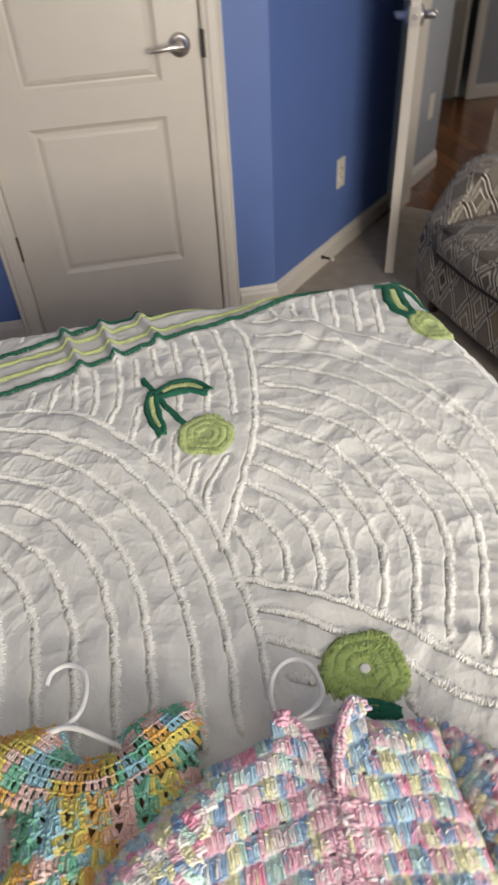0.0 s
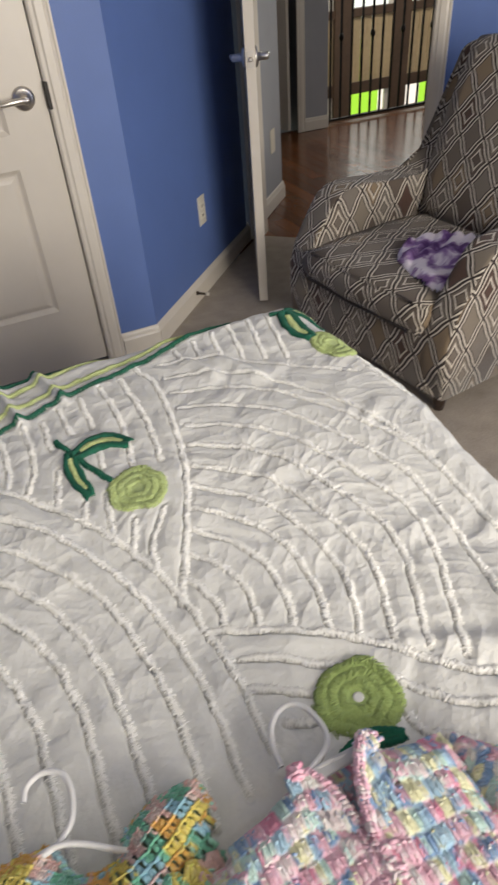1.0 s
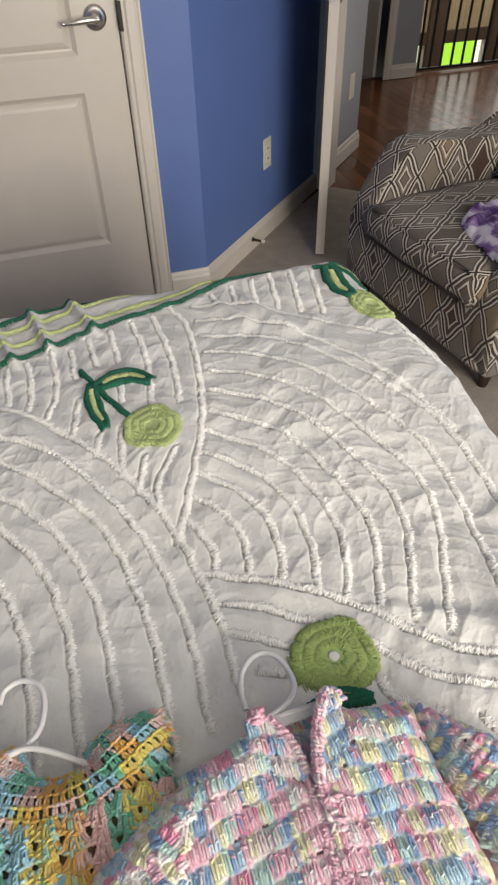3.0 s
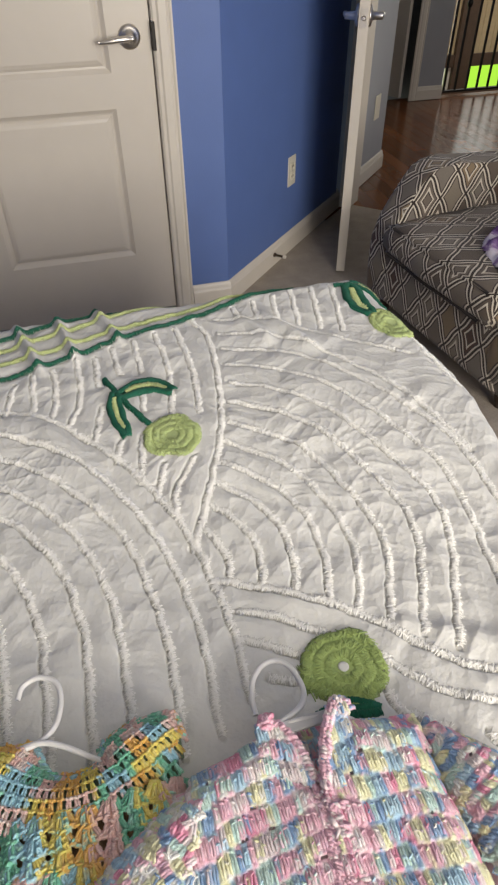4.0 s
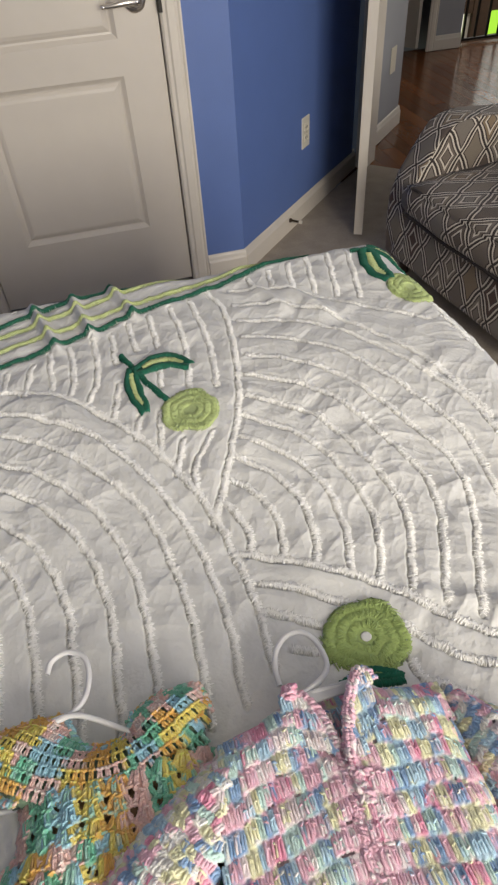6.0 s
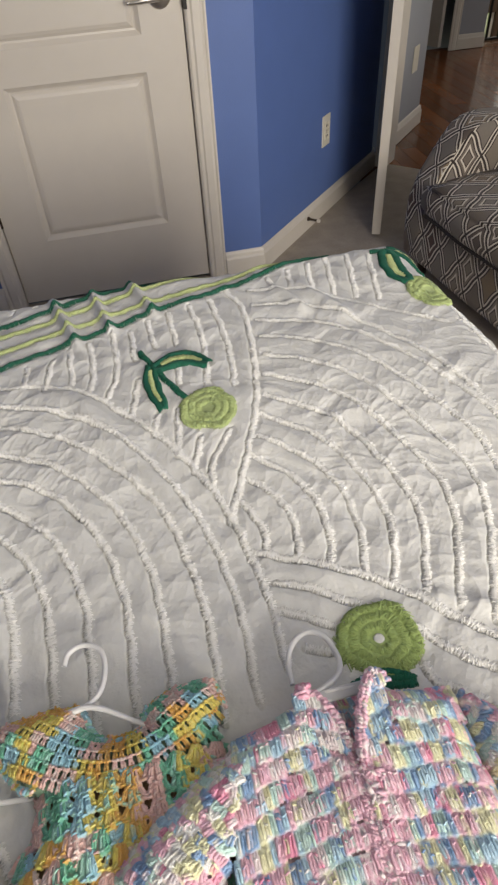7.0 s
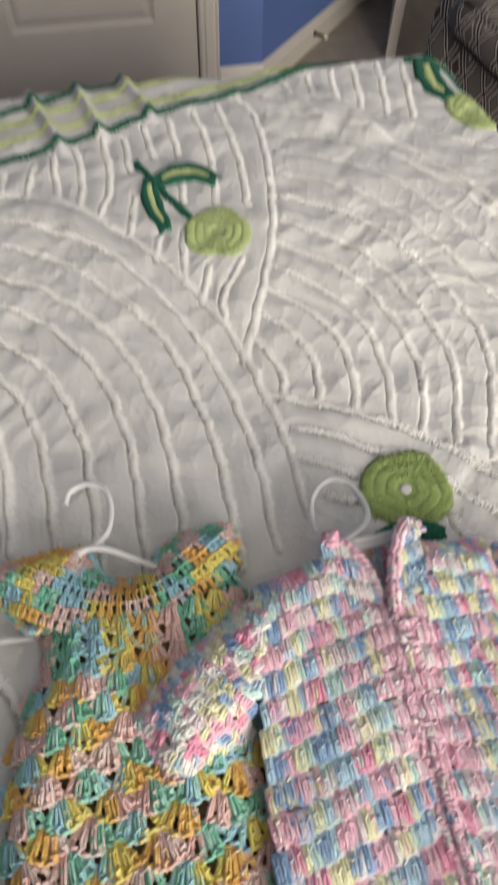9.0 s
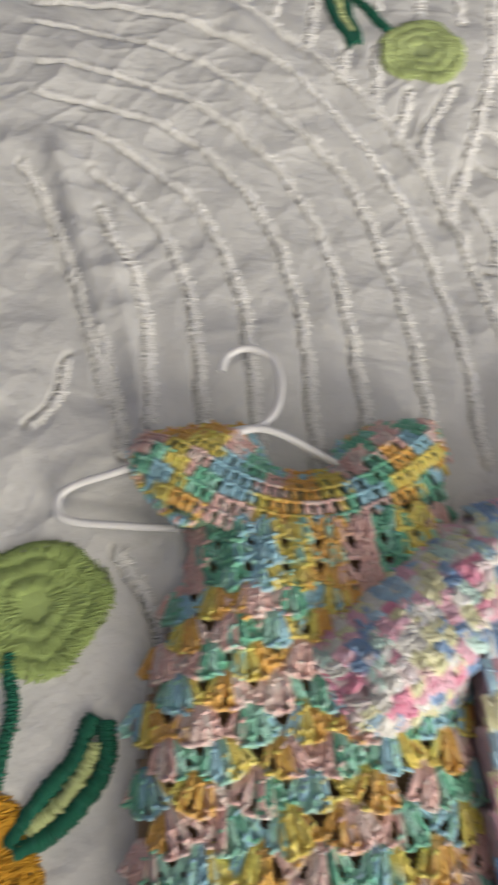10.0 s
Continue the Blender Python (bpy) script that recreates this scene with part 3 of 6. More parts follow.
chair = empty("armchair", "low armchair upholstered in grey and brown geometric fabric", "armchair")
CX0, CY0, CY1 = 1.115, 1.325, 2.125
outline = [(CX0 - 0.002, 0.085), (CX0 - 0.012, 0.20), (CX0 - 0.010, 0.285), (CX0 + 0.014, 0.360), (CX0 + 0.052, 0.425), (CX0 + 0.092, 0.485), (CX0 + 0.118, 0.517), (CX0 + 0.155, 0.536), (CX0 + 0.22, 0.543), (CX0 + 0.36, 0.530), (CX0 + 0.55, 0.522),
           (CX0 + 0.65, 0.58), (CX0 + 0.70, 0.68), (CX0 + 0.76, 0.80), (CX0 + 0.81, 0.895), (CX0 + 0.855, 0.905), (CX0 + 0.87, 0.86), (CX0 + 0.85, 0.5), (CX0 + 0.82, 0.085)]
fabric_part("arm", swept_arm(CY1 - 0.12, CY1, outline), chair)
fabric_part("arm", swept_arm(CY0, CY0 + 0.105, outline), chair)
fabric_part("front_panel", puffed_box(CX0 - 0.008, CY0 + 0.02, 0.075, CX0 + 0.75, CY1 - 0.02, 0.30, 0.02), chair)
fabric_part("seat_cushion", puffed_box(CX0 - 0.028, CY0 + 0.098, 0.265, CX0 + 0.60, CY1 - 0.112, 0.378, 0.045, 0.018), chair)
fabric_part("backrest", puffed_box(CX0 + 0.50, CY0 + 0.125, 0.38, CX0 + 0.66, CY1 - 0.125, 0.93, 0.06, 0.03, lean=0.33), chair)
for z, x in ((0.366, CX0 - 0.016), (0.278, CX0 - 0.029)):
    part("piping", tube_bm([(x, y, z + 0.003 * math.sin(y * 17)) for y in np.linspace(CY0 + 0.15, CY1 - 0.15, 24)], 0.0058, 6), PIPE, chair, "dark fabric piping", smooth=True)
for lx, ly in ((CX0 + 0.06, CY0 + 0.06), (CX0 + 0.06, CY1 - 0.06), (CX0 + 0.76, CY0 + 0.06), (CX0 + 0.76, CY1 - 0.06)):
    part("leg", lathe_bm([(0.016, 0.0), (0.021, 0.03), (0.026, 0.09)], pose(lx, ly, 0), 12), LEG, chair, "dark wooden leg", smooth=True)

CHAIR_AT = Matrix.Translation((1.085, 1.330, 0)) @ pose(0, 0, 0, 0, 0, 7) @ Matrix.Translation((-(CX0 - 0.028), -(CY0 + 0.098), 0))
chair.matrix_world = CHAIR_AT

# ---- bed and chenille bedspread ----
COTTON = mat("white_cotton_sheeting", (0.715, 0.708, 0.668), 0.92, vary=0.05, grain=55, bump=0.30, bump_scale=170, sheen=0.05)
TUFT = mat("white_chenille_yarn", (0.93, 0.92, 0.88), 0.95, vary=0.06, grain=240, island=0.4, sheen=0.1)
DKGREEN = mat("dark_green_chenille", (0.010, 0.125, 0.072), 0.95, vary=0.25, grain=260, island=0.4, sheen=0.1)
PALEGREEN = mat("pale_green_chenille", (0.54, 0.61, 0.28), 0.95, vary=0.18, grain=260, island=0.3, sheen=0.1)
APPLEGREEN = mat("apple_green_chenille", (0.34, 0.44, 0.15), 0.95, vary=0.2, grain=260, island=0.35, sheen=0.1)
PALEAPPLE = mat("light_apple_green_chenille", (0.47, 0.56, 0.24), 0.95, vary=0.2, grain=260, island=0.35, sheen=0.1)
GOLD = mat("golden_yellow_chenille", (0.68, 0.36, 0.035), 0.95, vary=0.2, grain=260, island=0.35)
MATTRESS = mat("mattress_ticking", (0.55, 0.53, 0.50), 0.9, vary=0.08, grain=60)

BX, BY, BR = 0.515, 1.092, 0.044      # where the cloth turns over the bed's edges
gen = np.random.default_rng(11)
WAVES = [(gen.uniform(0, 6.28), gen.uniform(0, 6.28), gen.uniform(0, 6.28)) for _ in range(24)]


def mesh_np(name, verts, quads, materials, index=None, parent=None, label="", smooth=True):
    """A mesh from arrays of corners and four-sided faces."""
    me = bpy.data.meshes.new(name)
    nv, nq = len(verts), len(quads)
    me.vertices.add(nv)
    me.vertices.foreach_set("co", np.asarray(verts, np.float32).ravel())
    me.loops.add(nq * 4)
    me.loops.foreach_set("vertex_index", np.asarray(quads, np.int32).ravel())
    me.polygons.add(nq)
    me.polygons.foreach_set("loop_start", np.arange(0, nq * 4, 4, dtype=np.int32))
    for m_ in materials:
        me.materials.append(m_)
    if index is not None:
        me.polygons.foreach_set("material_index", np.asarray(index, np.int32))
    me.polygons.foreach_set("use_smooth", np.full(nq, smooth))
    me.update(calc_edges=True)
    me.validate()
    ob = new(name, me)
    if parent:
        ob.parent = parent
    if label:
        ob["label"] = label
    return ob


def tubes_np(paths, radius, sides=4):
    """Closed little yarn tubes along paths of shape (count, steps, 3); returns corners, faces and the path of each face."""
    n, k, _ = paths.shape
    d = np.gradient(paths, axis=1)
    d /= np.linalg.norm(d, axis=2, keepdims=True) + 1e-12
    side = np.cross(d, np.array([0.02, 0.013, 1.0]))
    side /= np.linalg.norm(side, axis=2, keepdims=True) + 1e-9
    top = np.cross(side, d)
    taper = np.sin(np.linspace(0.35, math.pi - 0.35, k)) ** 0.5
    r = np.broadcast_to(np.asarray(radius, float).reshape(-1, 1), (n, k)) * taper
    a = np.arange(sides) * 2 * math.pi / sides
    v = paths[:, :, None] + r[:, :, None, None] * (np.cos(a)[:, None] * side[:, :, None] + np.sin(a)[:, None] * top[:, :, None])
    ids = np.arange(n * k * sides).reshape(n, k, sides)
    nxt = np.roll(ids, -1, axis=2)
    q = np.stack([ids[:, :-1], nxt[:, :-1], nxt[:, 1:], ids[:, 1:]], -1).reshape(n, -1, 4)
    if sides == 4:
        q = np.concatenate([q, ids[:, :1, ::-1], ids[:, -1:, :]], 1)
    owner = np.repeat(np.arange(n), q.shape[1])
    return v.reshape(-1, 3), q.reshape(-1, 4), owner


def spline(points, step=0.0013):
    """Even samples of a smooth curve through the points."""
    p = np.array(points, float)
    if len(p) == 2:
        dense = p[0] + (p[1] - p[0]) * np.linspace(0, 1, 200)[:, None]
    else:
        q = np.vstack([2 * p[0] - p[1], p, 2 * p[-1] - p[-2]])
        t = np.linspace(0, 1, 60)[:, None]
        dense = np.vstack([0.5 * (2 * q[i] + (q[i + 1] - q[i - 1]) * t + (2 * q[i - 1] - 5 * q[i] + 4 * q[i + 1] - q[i + 2]) * t ** 2 + (3 * q[i] - q[i - 1] - 3 * q[i + 1] + q[i + 2]) * t ** 3) for i in range(1, len(q) - 2)])
    s = np.r_[0, np.cumsum(np.linalg.norm(np.diff(dense, axis=0), axis=1))]
    n = max(3, int(s[-1] / step))
    u = np.linspace(0, s[-1], n)
    return np.stack([np.interp(u, s, dense[:, 0]), np.interp(u, s, dense[:, 1])], 1)


def between(guides, counts):
    """Curves blended between neighbouring guide curves: counts[i] steps from guide i to the next."""
    rs = [np.array([spline(g, 0.002)[int(round(k))] for k in np.linspace(0, len(spline(g, 0.002)) - 1, 9)]) for g in guides]
    out = []
    for a_, b_, n in zip(rs, rs[1:], counts):
        for k in range(n):
            out.append(a_ + (b_ - a_) * k / n)
    out.append(rs[-1])
    return out


# fans of ridges, in metres on the cloth
fan_right = between([
    [(0.206, 1.034), (0.290, 1.012), (0.357, 0.966), (0.430, 0.900), (0.509, 0.825)],
    [(0.197, 0.933), (0.290, 0.900), (0.383, 0.812), (0.457, 0.672), (0.486, 0.559), (0.478, 0.330)],
    [(0.186, 0.829), (0.300, 0.751), (0.371, 0.611), (0.399, 0.482), (0.319, 0.294)],
    [(0.160, 0.733), (0.254, 0.652), (0.296, 0.522), (0.300, 0.450), (0.258, 0.347)],
    [(0.128, 0.650), (0.185, 0.595), (0.216, 0.527), (0.215, 0.445), (0.196, 0.387)],
    [(0.080, 0.540), (0.091, 0.512), (0.097, 0.480), (0.093, 0.459)]], (2, 2, 2, 2, 3))
fan_trunk = [
    [(-0.330, 0.880), (-0.249, 0.865), (-0.149, 0.835), (-0.085, 0.784), (0.000, 0.669), (0.054, 0.545), (0.072, 0.450), (0.078, 0.373), (0.074, 0.300)],
    [(-0.330, 0.835), (-0.247, 0.819), (-0.160, 0.780), (-0.078, 0.710), (-0.016, 0.614), (0.026, 0.501), (0.041, 0.384), (0.035, 0.270)],
    [(-0.330, 0.795), (-0.245, 0.774), (-0.153, 0.723), (-0.077, 0.640), (-0.026, 0.552), (-0.006, 0.462), (0.002, 0.379), (-0.003, 0.260)],
    [(-0.320, 0.735), (-0.243, 0.712), (-0.163, 0.669), (-0.091, 0.579), (-0.057, 0.480), (-0.049, 0.393), (-0.051, 0.250)],
    [(-0.320, 0.690), (-0.242, 0.664), (-0.173, 0.623), (-0.114, 0.534), (-0.092, 0.448), (-0.088, 0.395), (-0.092, 0.250)],
    [(-0.282, 0.645), (-0.241, 0.619), (-0.175, 0.550), (-0.142, 0.464), (-0.135, 0.400), (-0.133, 0.250)],
    [(-0.266, 0.590), (-0.240, 0.563), (-0.205, 0.519), (-0.181, 0.440), (-0.174, 0.300)],
    [(-0.258, 0.540), (-0.244, 0.505), (-0.228, 0.472), (-0.218, 0.411), (-0.215, 0.320)],
    [(-0.330, 0.600), (-0.305, 0.545), (-0.280, 0.470), (-0.251, 0.350)]]
seams = [
    [(0.166, 1.049), (0.183, 0.960), (0.152, 0.743), (0.088, 0.575), (0.058, 0.515)],
    [(0.071, 0.463), (0.136, 0.427), (0.226, 0.365), (0.317, 0.274), (0.42, 0.235), (0.54, 0.21)],
    [(0.089, 0.411), (0.125, 0.393), (0.189, 0.345)],
    [(0.081, 0.372), (0.113, 0.356), (0.140, 0.335)],
    [(0.228, 0.311), (0.256, 0.274), (0.298, 0.241), (0.40, 0.20)],
    [(0.218, 0.269), (0.223, 0.248), (0.262, 0.215)],
    [(0.100, 0.318), (0.128, 0.305)],
    [(-0.283, 0.388), (-0.290, 0.353), (-0.309, 0.330)],
    [(-0.257, 0.414), (-0.243, 0.340), (-0.236, 0.300)],
    [(-0.240, 0.225), (-0.212, 0.17), (-0.205, 0.12)],
    [(-0.330, 0.140), (-0.335, 0.10), (-0.32, 0.075)]]
short = [[(-0.203, 0.906), (-0.210, 0.850)], [(-0.161, 0.915), (-0.176, 0.835)], [(-0.132, 0.942), (-0.132, 0.835)],
         [(-0.098, 0.952), (-0.096, 0.876), (-0.104, 0.812)], [(-0.057, 0.964), (-0.057, 0.862), (-0.078, 0.787)],
         [(-0.024, 0.965), (-0.026, 0.880)], [(-0.026, 0.820), (-0.045, 0.741)], [(0.008, 0.985), (0.012, 0.905)], [(-0.005, 0.734), (-0.019, 0.690)],
         [(0.048, 1.000), (0.049, 0.905)], [(0.043, 0.850), (0.036, 0.790)], [(0.090, 1.010), (0.095, 0.900), (0.079, 0.770)],
         [(0.130, 1.025), (0.134, 0.877), (0.122, 0.765)], [(0.025, 0.731), (0.010, 0.640)]]
short2 = [[(0.047, 0.665), (0.027, 0.606)], [(0.094, 0.668), (0.058, 0.619), (0.046, 0.575)], [(0.088, 0.575), (0.061, 0.521)]]
border = [[(0.255 + 0.044 * k, 1.066 + 0.014 * min(k, 3)), (0.253 + 0.036 * k, 1.036 - 0.021 * k)] for k in range(6)] + \
         [[(0.530, 0.93 - 0.035 * k), (0.575, 0.905 - 0.035 * k)] for k in range(3, 6)] + [[(0.538, 0.99), (0.543, 0.90), (0.536, 0.80), (0.541, 0.72)]]
over_far = [[(x, 1.093 + 0.33 * (x + 0.22)), (x + 0.012, 1.150 + 0.1 * (x + 0.22))] for x in (-0.33, -0.285, -0.24, -0.195, -0.15, -0.105, -0.06)]
near_rows = between([[(0.30, 0.20), (0.36, 0.02), (0.34, -0.18)], [(0.52, 0.17), (0.54, 0.0), (0.52, -0.2)]], (5,))


def wiggle(c, k):
    """The uneven run of a hand-guided tufted line."""
    t = np.gradient(c, axis=0)
    t /= np.linalg.norm(t, axis=1, keepdims=True) + 1e-12
    s = np.arange(len(c)) * 0.0013
    w = 0.0003 * np.sin(s * 410 + k) + 0.0005 * np.sin(s * 233 + 2.1 * k) + 0.0008 * np.sin(s * 97 + 3.7 * k)
    return c + np.stack([-t[:, 1], t[:, 0]], 1) * w[:, None]


ridges = [wiggle(spline(c), k) for k, c in enumerate( fan_right + fan_trunk + seams + short + short2 + border + near_rows + over_far)]
STRIPE_G1 = spline([(-0.40, 0.86), (-0.217, 0.927), (-0.121, 0.962), (0.036, 1.015), (0.209, 1.066), (0.288, 1.100), (0.400, 1.13)])
STRIPE_Y1 = spline([(-0.40, 0.91), (-0.218, 0.974), (-0.068, 1.020), (0.096, 1.062), (0.216, 1.097), (0.32, 1.135)])
STRIPE_Y2 = spline([(-0.40, 0.96), (-0.218, 1.022), (-0.074, 1.070), (0.050, 1.106), (0.180, 1.145)])
STRIPE_G2 = spline([(-0.40, 1.00), (-0.219, 1.056), (-0.083, 1.104), (-0.015, 1.122), (0.090, 1.15)])
stripes = [STRIPE_G1, STRIPE_Y1, STRIPE_Y2, STRIPE_G2]

# cloth grid: fine where it is seen closest
def grid_line(a, b, fine0, fine1, fine, coarse):
    return np.unique(np.r_[np.arange(a, fine0, coarse), np.arange(fine0, fine1, fine), np.arange(fine1, b, coarse)].round(5))


GA = grid_line(-0.84, 1.06, -0.36, 0.60, 0.0017, 0.014)
GB = grid_line(-0.80, 1.62, -0.02, 1.172, 0.0017, 0.014)
GAX, GBY = np.meshgrid(GA, GB)
NEARD = np.full(GAX.shape, 0.03)     # distance to the nearest ridge
SIDED = np.full(GAX.shape, 0.03)


def stamp(curve, reach=0.021):
    tang = np.gradient(curve, axis=0)
    tang /= np.linalg.norm(tang, axis=1, keepdims=True) + 1e-12
    for (a_, b_), (ta, tb) in zip(curve, tang):
        i0, i1 = np.searchsorted(GA, (a_ - reach, a_ + reach))
        j0, j1 = np.searchsorted(GB, (b_ - reach, b_ + reach))
        da, db = GAX[j0:j1, i0:i1] - a_, GBY[j0:j1, i0:i1] - b_
        d = np.hypot(da, db)
        s = np.sign(ta * db - tb * da)
        old = NEARD[j0:j1, i0:i1]
        win_ = d < old
        NEARD[j0:j1, i0:i1] = np.where(win_, d, old)
        SIDED[j0:j1, i0:i1] = np.where(win_, s * d, SIDED[j0:j1, i0:i1])


for c_ in ridges + stripes:
    stamp(c_)


def bump_line(a, b, x0, y0, x1, y1, width, height):
    """A soft fold along a short straight line."""
    dx, dy = x1 - x0, y1 - y0
    ln = math.hypot(dx, dy)
    u = ((a - x0) * dx + (b - y0) * dy) / ln / ln
    w = ((b - y0) * dx - (a - x0) * dy) / ln
    end = np.clip(1 - np.maximum(np.abs(u - 0.5) - 0.35, 0) / 0.3, 0, 1)
    end = end * end * (3 - 2 * end)
    return height * end * np.exp(-(w / width) ** 2)


def broad(a, b):
    """The cloth's lie without its ridges: sag, folds and crumples."""
    step = np.clip((b - 0.42) / 0.38, 0, 1)
    z = 0.606 + 0.021 * step * step * (3 - 2 * step)
    wa, wb = a + 0.012 * np.sin(b * 31 + 1.0) + 0.006 * np.sin(b * 70 + a * 22), b + 0.012 * np.sin(a * 27 + 2.0) + 0.006 * np.sin(a * 63 - b * 18)
    for k, (p1, p2, p3) in enumerate(WAVES):
        f = 22 + 7.5 * k
        z = z + 0.034 / f ** 1.05 * np.sin(wa * f * math.cos(p1) + wb * f * math.sin(p1) + p2)
    # sharp little creases, most of them where the cloth is rumpled
    rum = 0.62 + 0.45 * np.exp(-((a - 0.36) / 0.16) ** 2 - ((b - 0.60) / 0.22) ** 2) + 0.5 * np.exp(-((a + 0.25) / 0.14) ** 2 - ((b - 0.72) / 0.15) ** 2)
    for f, p1, p2, amp in ((44, 0.5, 1.0, 0.0012), (61, 2.2, 0.3, 0.0013), (97, 1.3, 2.0, 0.0012), (151, 2.8, 4.0, 0.0008), (233, 0.9, 1.7, 0.0004)):
        w = np.sin(wa * f * math.cos(p1) + wb * f * math.sin(p1) + p2 + 1.6 * np.sin(wa * 17 + wb * 11 + p2)) * np.sin(wb * f * 0.31 * math.cos(p1) - wa * f * 0.31 * math.sin(p1) + 2 * p2)
        z = z + amp * rum * (1 - np.abs(w)) ** 4
    for fold in ((-0.118, 0.95, -0.160, 1.105, 0.0088, 0.0150), (-0.056, 0.965, -0.085, 1.115, 0.0088, 0.0145), (0.024, 1.0, -0.015, 1.14, 0.0095, 0.0140),
                 (0.30, 1.03, 0.36, 0.88, 0.014, 0.010), (0.255, 1.03, 0.29, 0.93, 0.012, 0.008), (0.16, 0.40, 0.46, 0.235, 0.014, 0.005), (0.20, 0.375, 0.50, 0.265, 0.015, -0.003),
                 (-0.13, 0.80, 0.03, 0.50, 0.016, 0.006), (-0.09, 0.80, 0.06, 0.48, 0.010, -0.004), (-0.25, 0.50, -0.20, 0.24, 0.013, 0.010), (-0.30, 0.62, -0.25, 0.40, 0.012, 0.009),
                 (-0.20, 0.24, -0.17, 0.10, 0.012, 0.008), (0.42, 0.36, 0.37, 0.26, 0.016, 0.006)):
        z = z + bump_line(a, b, *fold)
    return z


def relief(d, s, depth):
    """Ridge, its crease on one side and the swell of the cloth between ridges."""
    band = np.clip(1 - (d / 0.0062) ** 2, 0, 1)
    crease = np.exp(-((s + 0.0056) / 0.0011) ** 2)
    swell = 1 - np.exp(-(d / 0.011) ** 2)
    shelf = np.where(s < -0.0066, np.exp((s + 0.0066) / 0.010), 0.0)      # the cloth stands up before it dips to the ridge
    return 0.0002 * band ** 0.8 - 0.0092 * crease * (0.2 + 0.8 * depth) + 0.0022 * swell + 0.0009 * shelf * depth


def over_edge(s, e, r):
    """Runs flat, bends over an edge and hangs: horizontal place, drop, and how far it hangs."""
    t = np.clip((s - e) / r, 0, math.pi / 2)
    hang = np.maximum(s - e - r * math.pi / 2, 0)
    return np.where(s > e, e + r * np.sin(t) + 0.10 * hang, s), r * (1 - np.cos(t)) + hang * 0.985, hang


def surf(a, b, h=0.0):
    """Places on the bedspread from cloth metres; h lifts along the cloth's upright."""
    a, b = np.asarray(a, float), np.asarray(b, float)
    x, dz1, hang1 = over_edge(a, BX, BR)
    y, dz2, hang2 = over_edge(b, BY, BR)
    x = x + np.clip(hang1 / 0.2, 0, 1) * 0.022 * np.sin(b * 26 + 0.8 * np.sin(b * 9)) + 0.0 * b
    y = y + np.clip(hang2 / 0.2, 0, 1) * 0.020 * np.sin(a * 29 + 1.2 * np.sin(a * 7))
    x = x + 0.020 * np.clip((a - 0.44) / 0.10, 0, 1) * np.exp(-((b - 0.74) / 0.14) ** 2)
    lift = broad(np.minimum(a, BX + 0.05), np.minimum(b, BY + 0.05)) + h
    low = np.maximum(lift - dz1 - dz2, 0.03)
    return np.stack([x + h * np.sin(np.clip((a - BX) / BR, 0, 1.57)), y + h * np.sin(np.clip((b - BY) / BR, 0, 1.57)), low], -1)


V = surf(GAX, GBY, relief(NEARD, SIDED, 0.55 + 0.45 * np.sin(GAX * 41 + 2.2 * np.sin(GBY * 23)) * np.sin(GBY * 37 + 1.7 * np.sin(GAX * 19))))
nb, na = GAX.shape
ids = np.arange(na * nb).reshape(nb, na)
Q = np.stack([ids[:-1, :-1], ids[:-1, 1:], ids[1:, 1:], ids[1:, :-1]], -1).reshape(-1, 4)

bed = empty("bed", "bed frame and mattress hidden under a white bedspread", "bed")
part("mattress", box_bm(-0.78, -0.74, 0.30, BX + 0.01, BY + 0.01, 0.585, 0.05), MATTRESS, bed)
part("box_base", box_bm(-0.76, -0.72, 0.14, BX - 0.03, BY - 0.03, 0.298, 0.01), MATTRESS, bed)
for lx in (-0.70, BX - 0.09):
    for ly in (-0.66, BY - 0.09):
        part("leg", box_bm(lx - 0.025, ly - 0.025, 0, lx + 0.025, ly + 0.025, 0.14, 0.004), LEG, bed)
spread = empty("bedspread", "white cotton chenille bedspread with tufted ridges and green fruit motifs", "bedspread")
mesh_np("sheet", V.reshape(-1, 3), Q, [COTTON], parent=spread)


def tuft_strands(curve, half, high, radius, jitter=0.25, shift=0.0, seed=1, loose=0.0007, base=0.0030):
    """Cross strands along a curve: each one arches over the ridge."""
    g = np.random.default_rng(seed)
    tang = np.gradient(curve, axis=0)
    tang /= np.linalg.norm(tang, axis=1, keepdims=True) + 1e-12
    nrm = np.stack([-tang[:, 1], tang[:, 0]], 1)
    n = len(curve)
    hw = half * (1 + 0.6 * jitter * np.sin(np.arange(n) * 0.57 + seed)) * (1 + jitter * g.normal(size=n)).clip(0.5, 1.6)
    s_ = np.arange(n)
    clump = 1 + 0.8 * jitter * (np.sin(s_ * 0.83 + seed) * np.sin(s_ * 0.31 + 2.3 * seed))
    hh = high * clump * (1 + jitter * g.normal(size=n)).clip(0.5, 1.6)
    skew = g.normal(size=n) * loose
    off = shift + g.normal(size=n) * 0.0004 + 0.0007 * np.sin(np.arange(n) * 0.11 + seed)
    pts = []
    for u, lift in ((-1, -0.0022), (-0.5, 0.9), (0.5, 1.0), (1, -0.0022)):
        q = curve + nrm * (off + u * hw)[:, None] + tang * (skew * u)[:, None]
        h = base + (hh * lift if lift > 0 else lift)
        pts.append(surf(q[:, 0], q[:, 1], h))
    return np.stack(pts, 1), np.full(n, radius) * g.uniform(0.8, 1.25, n)


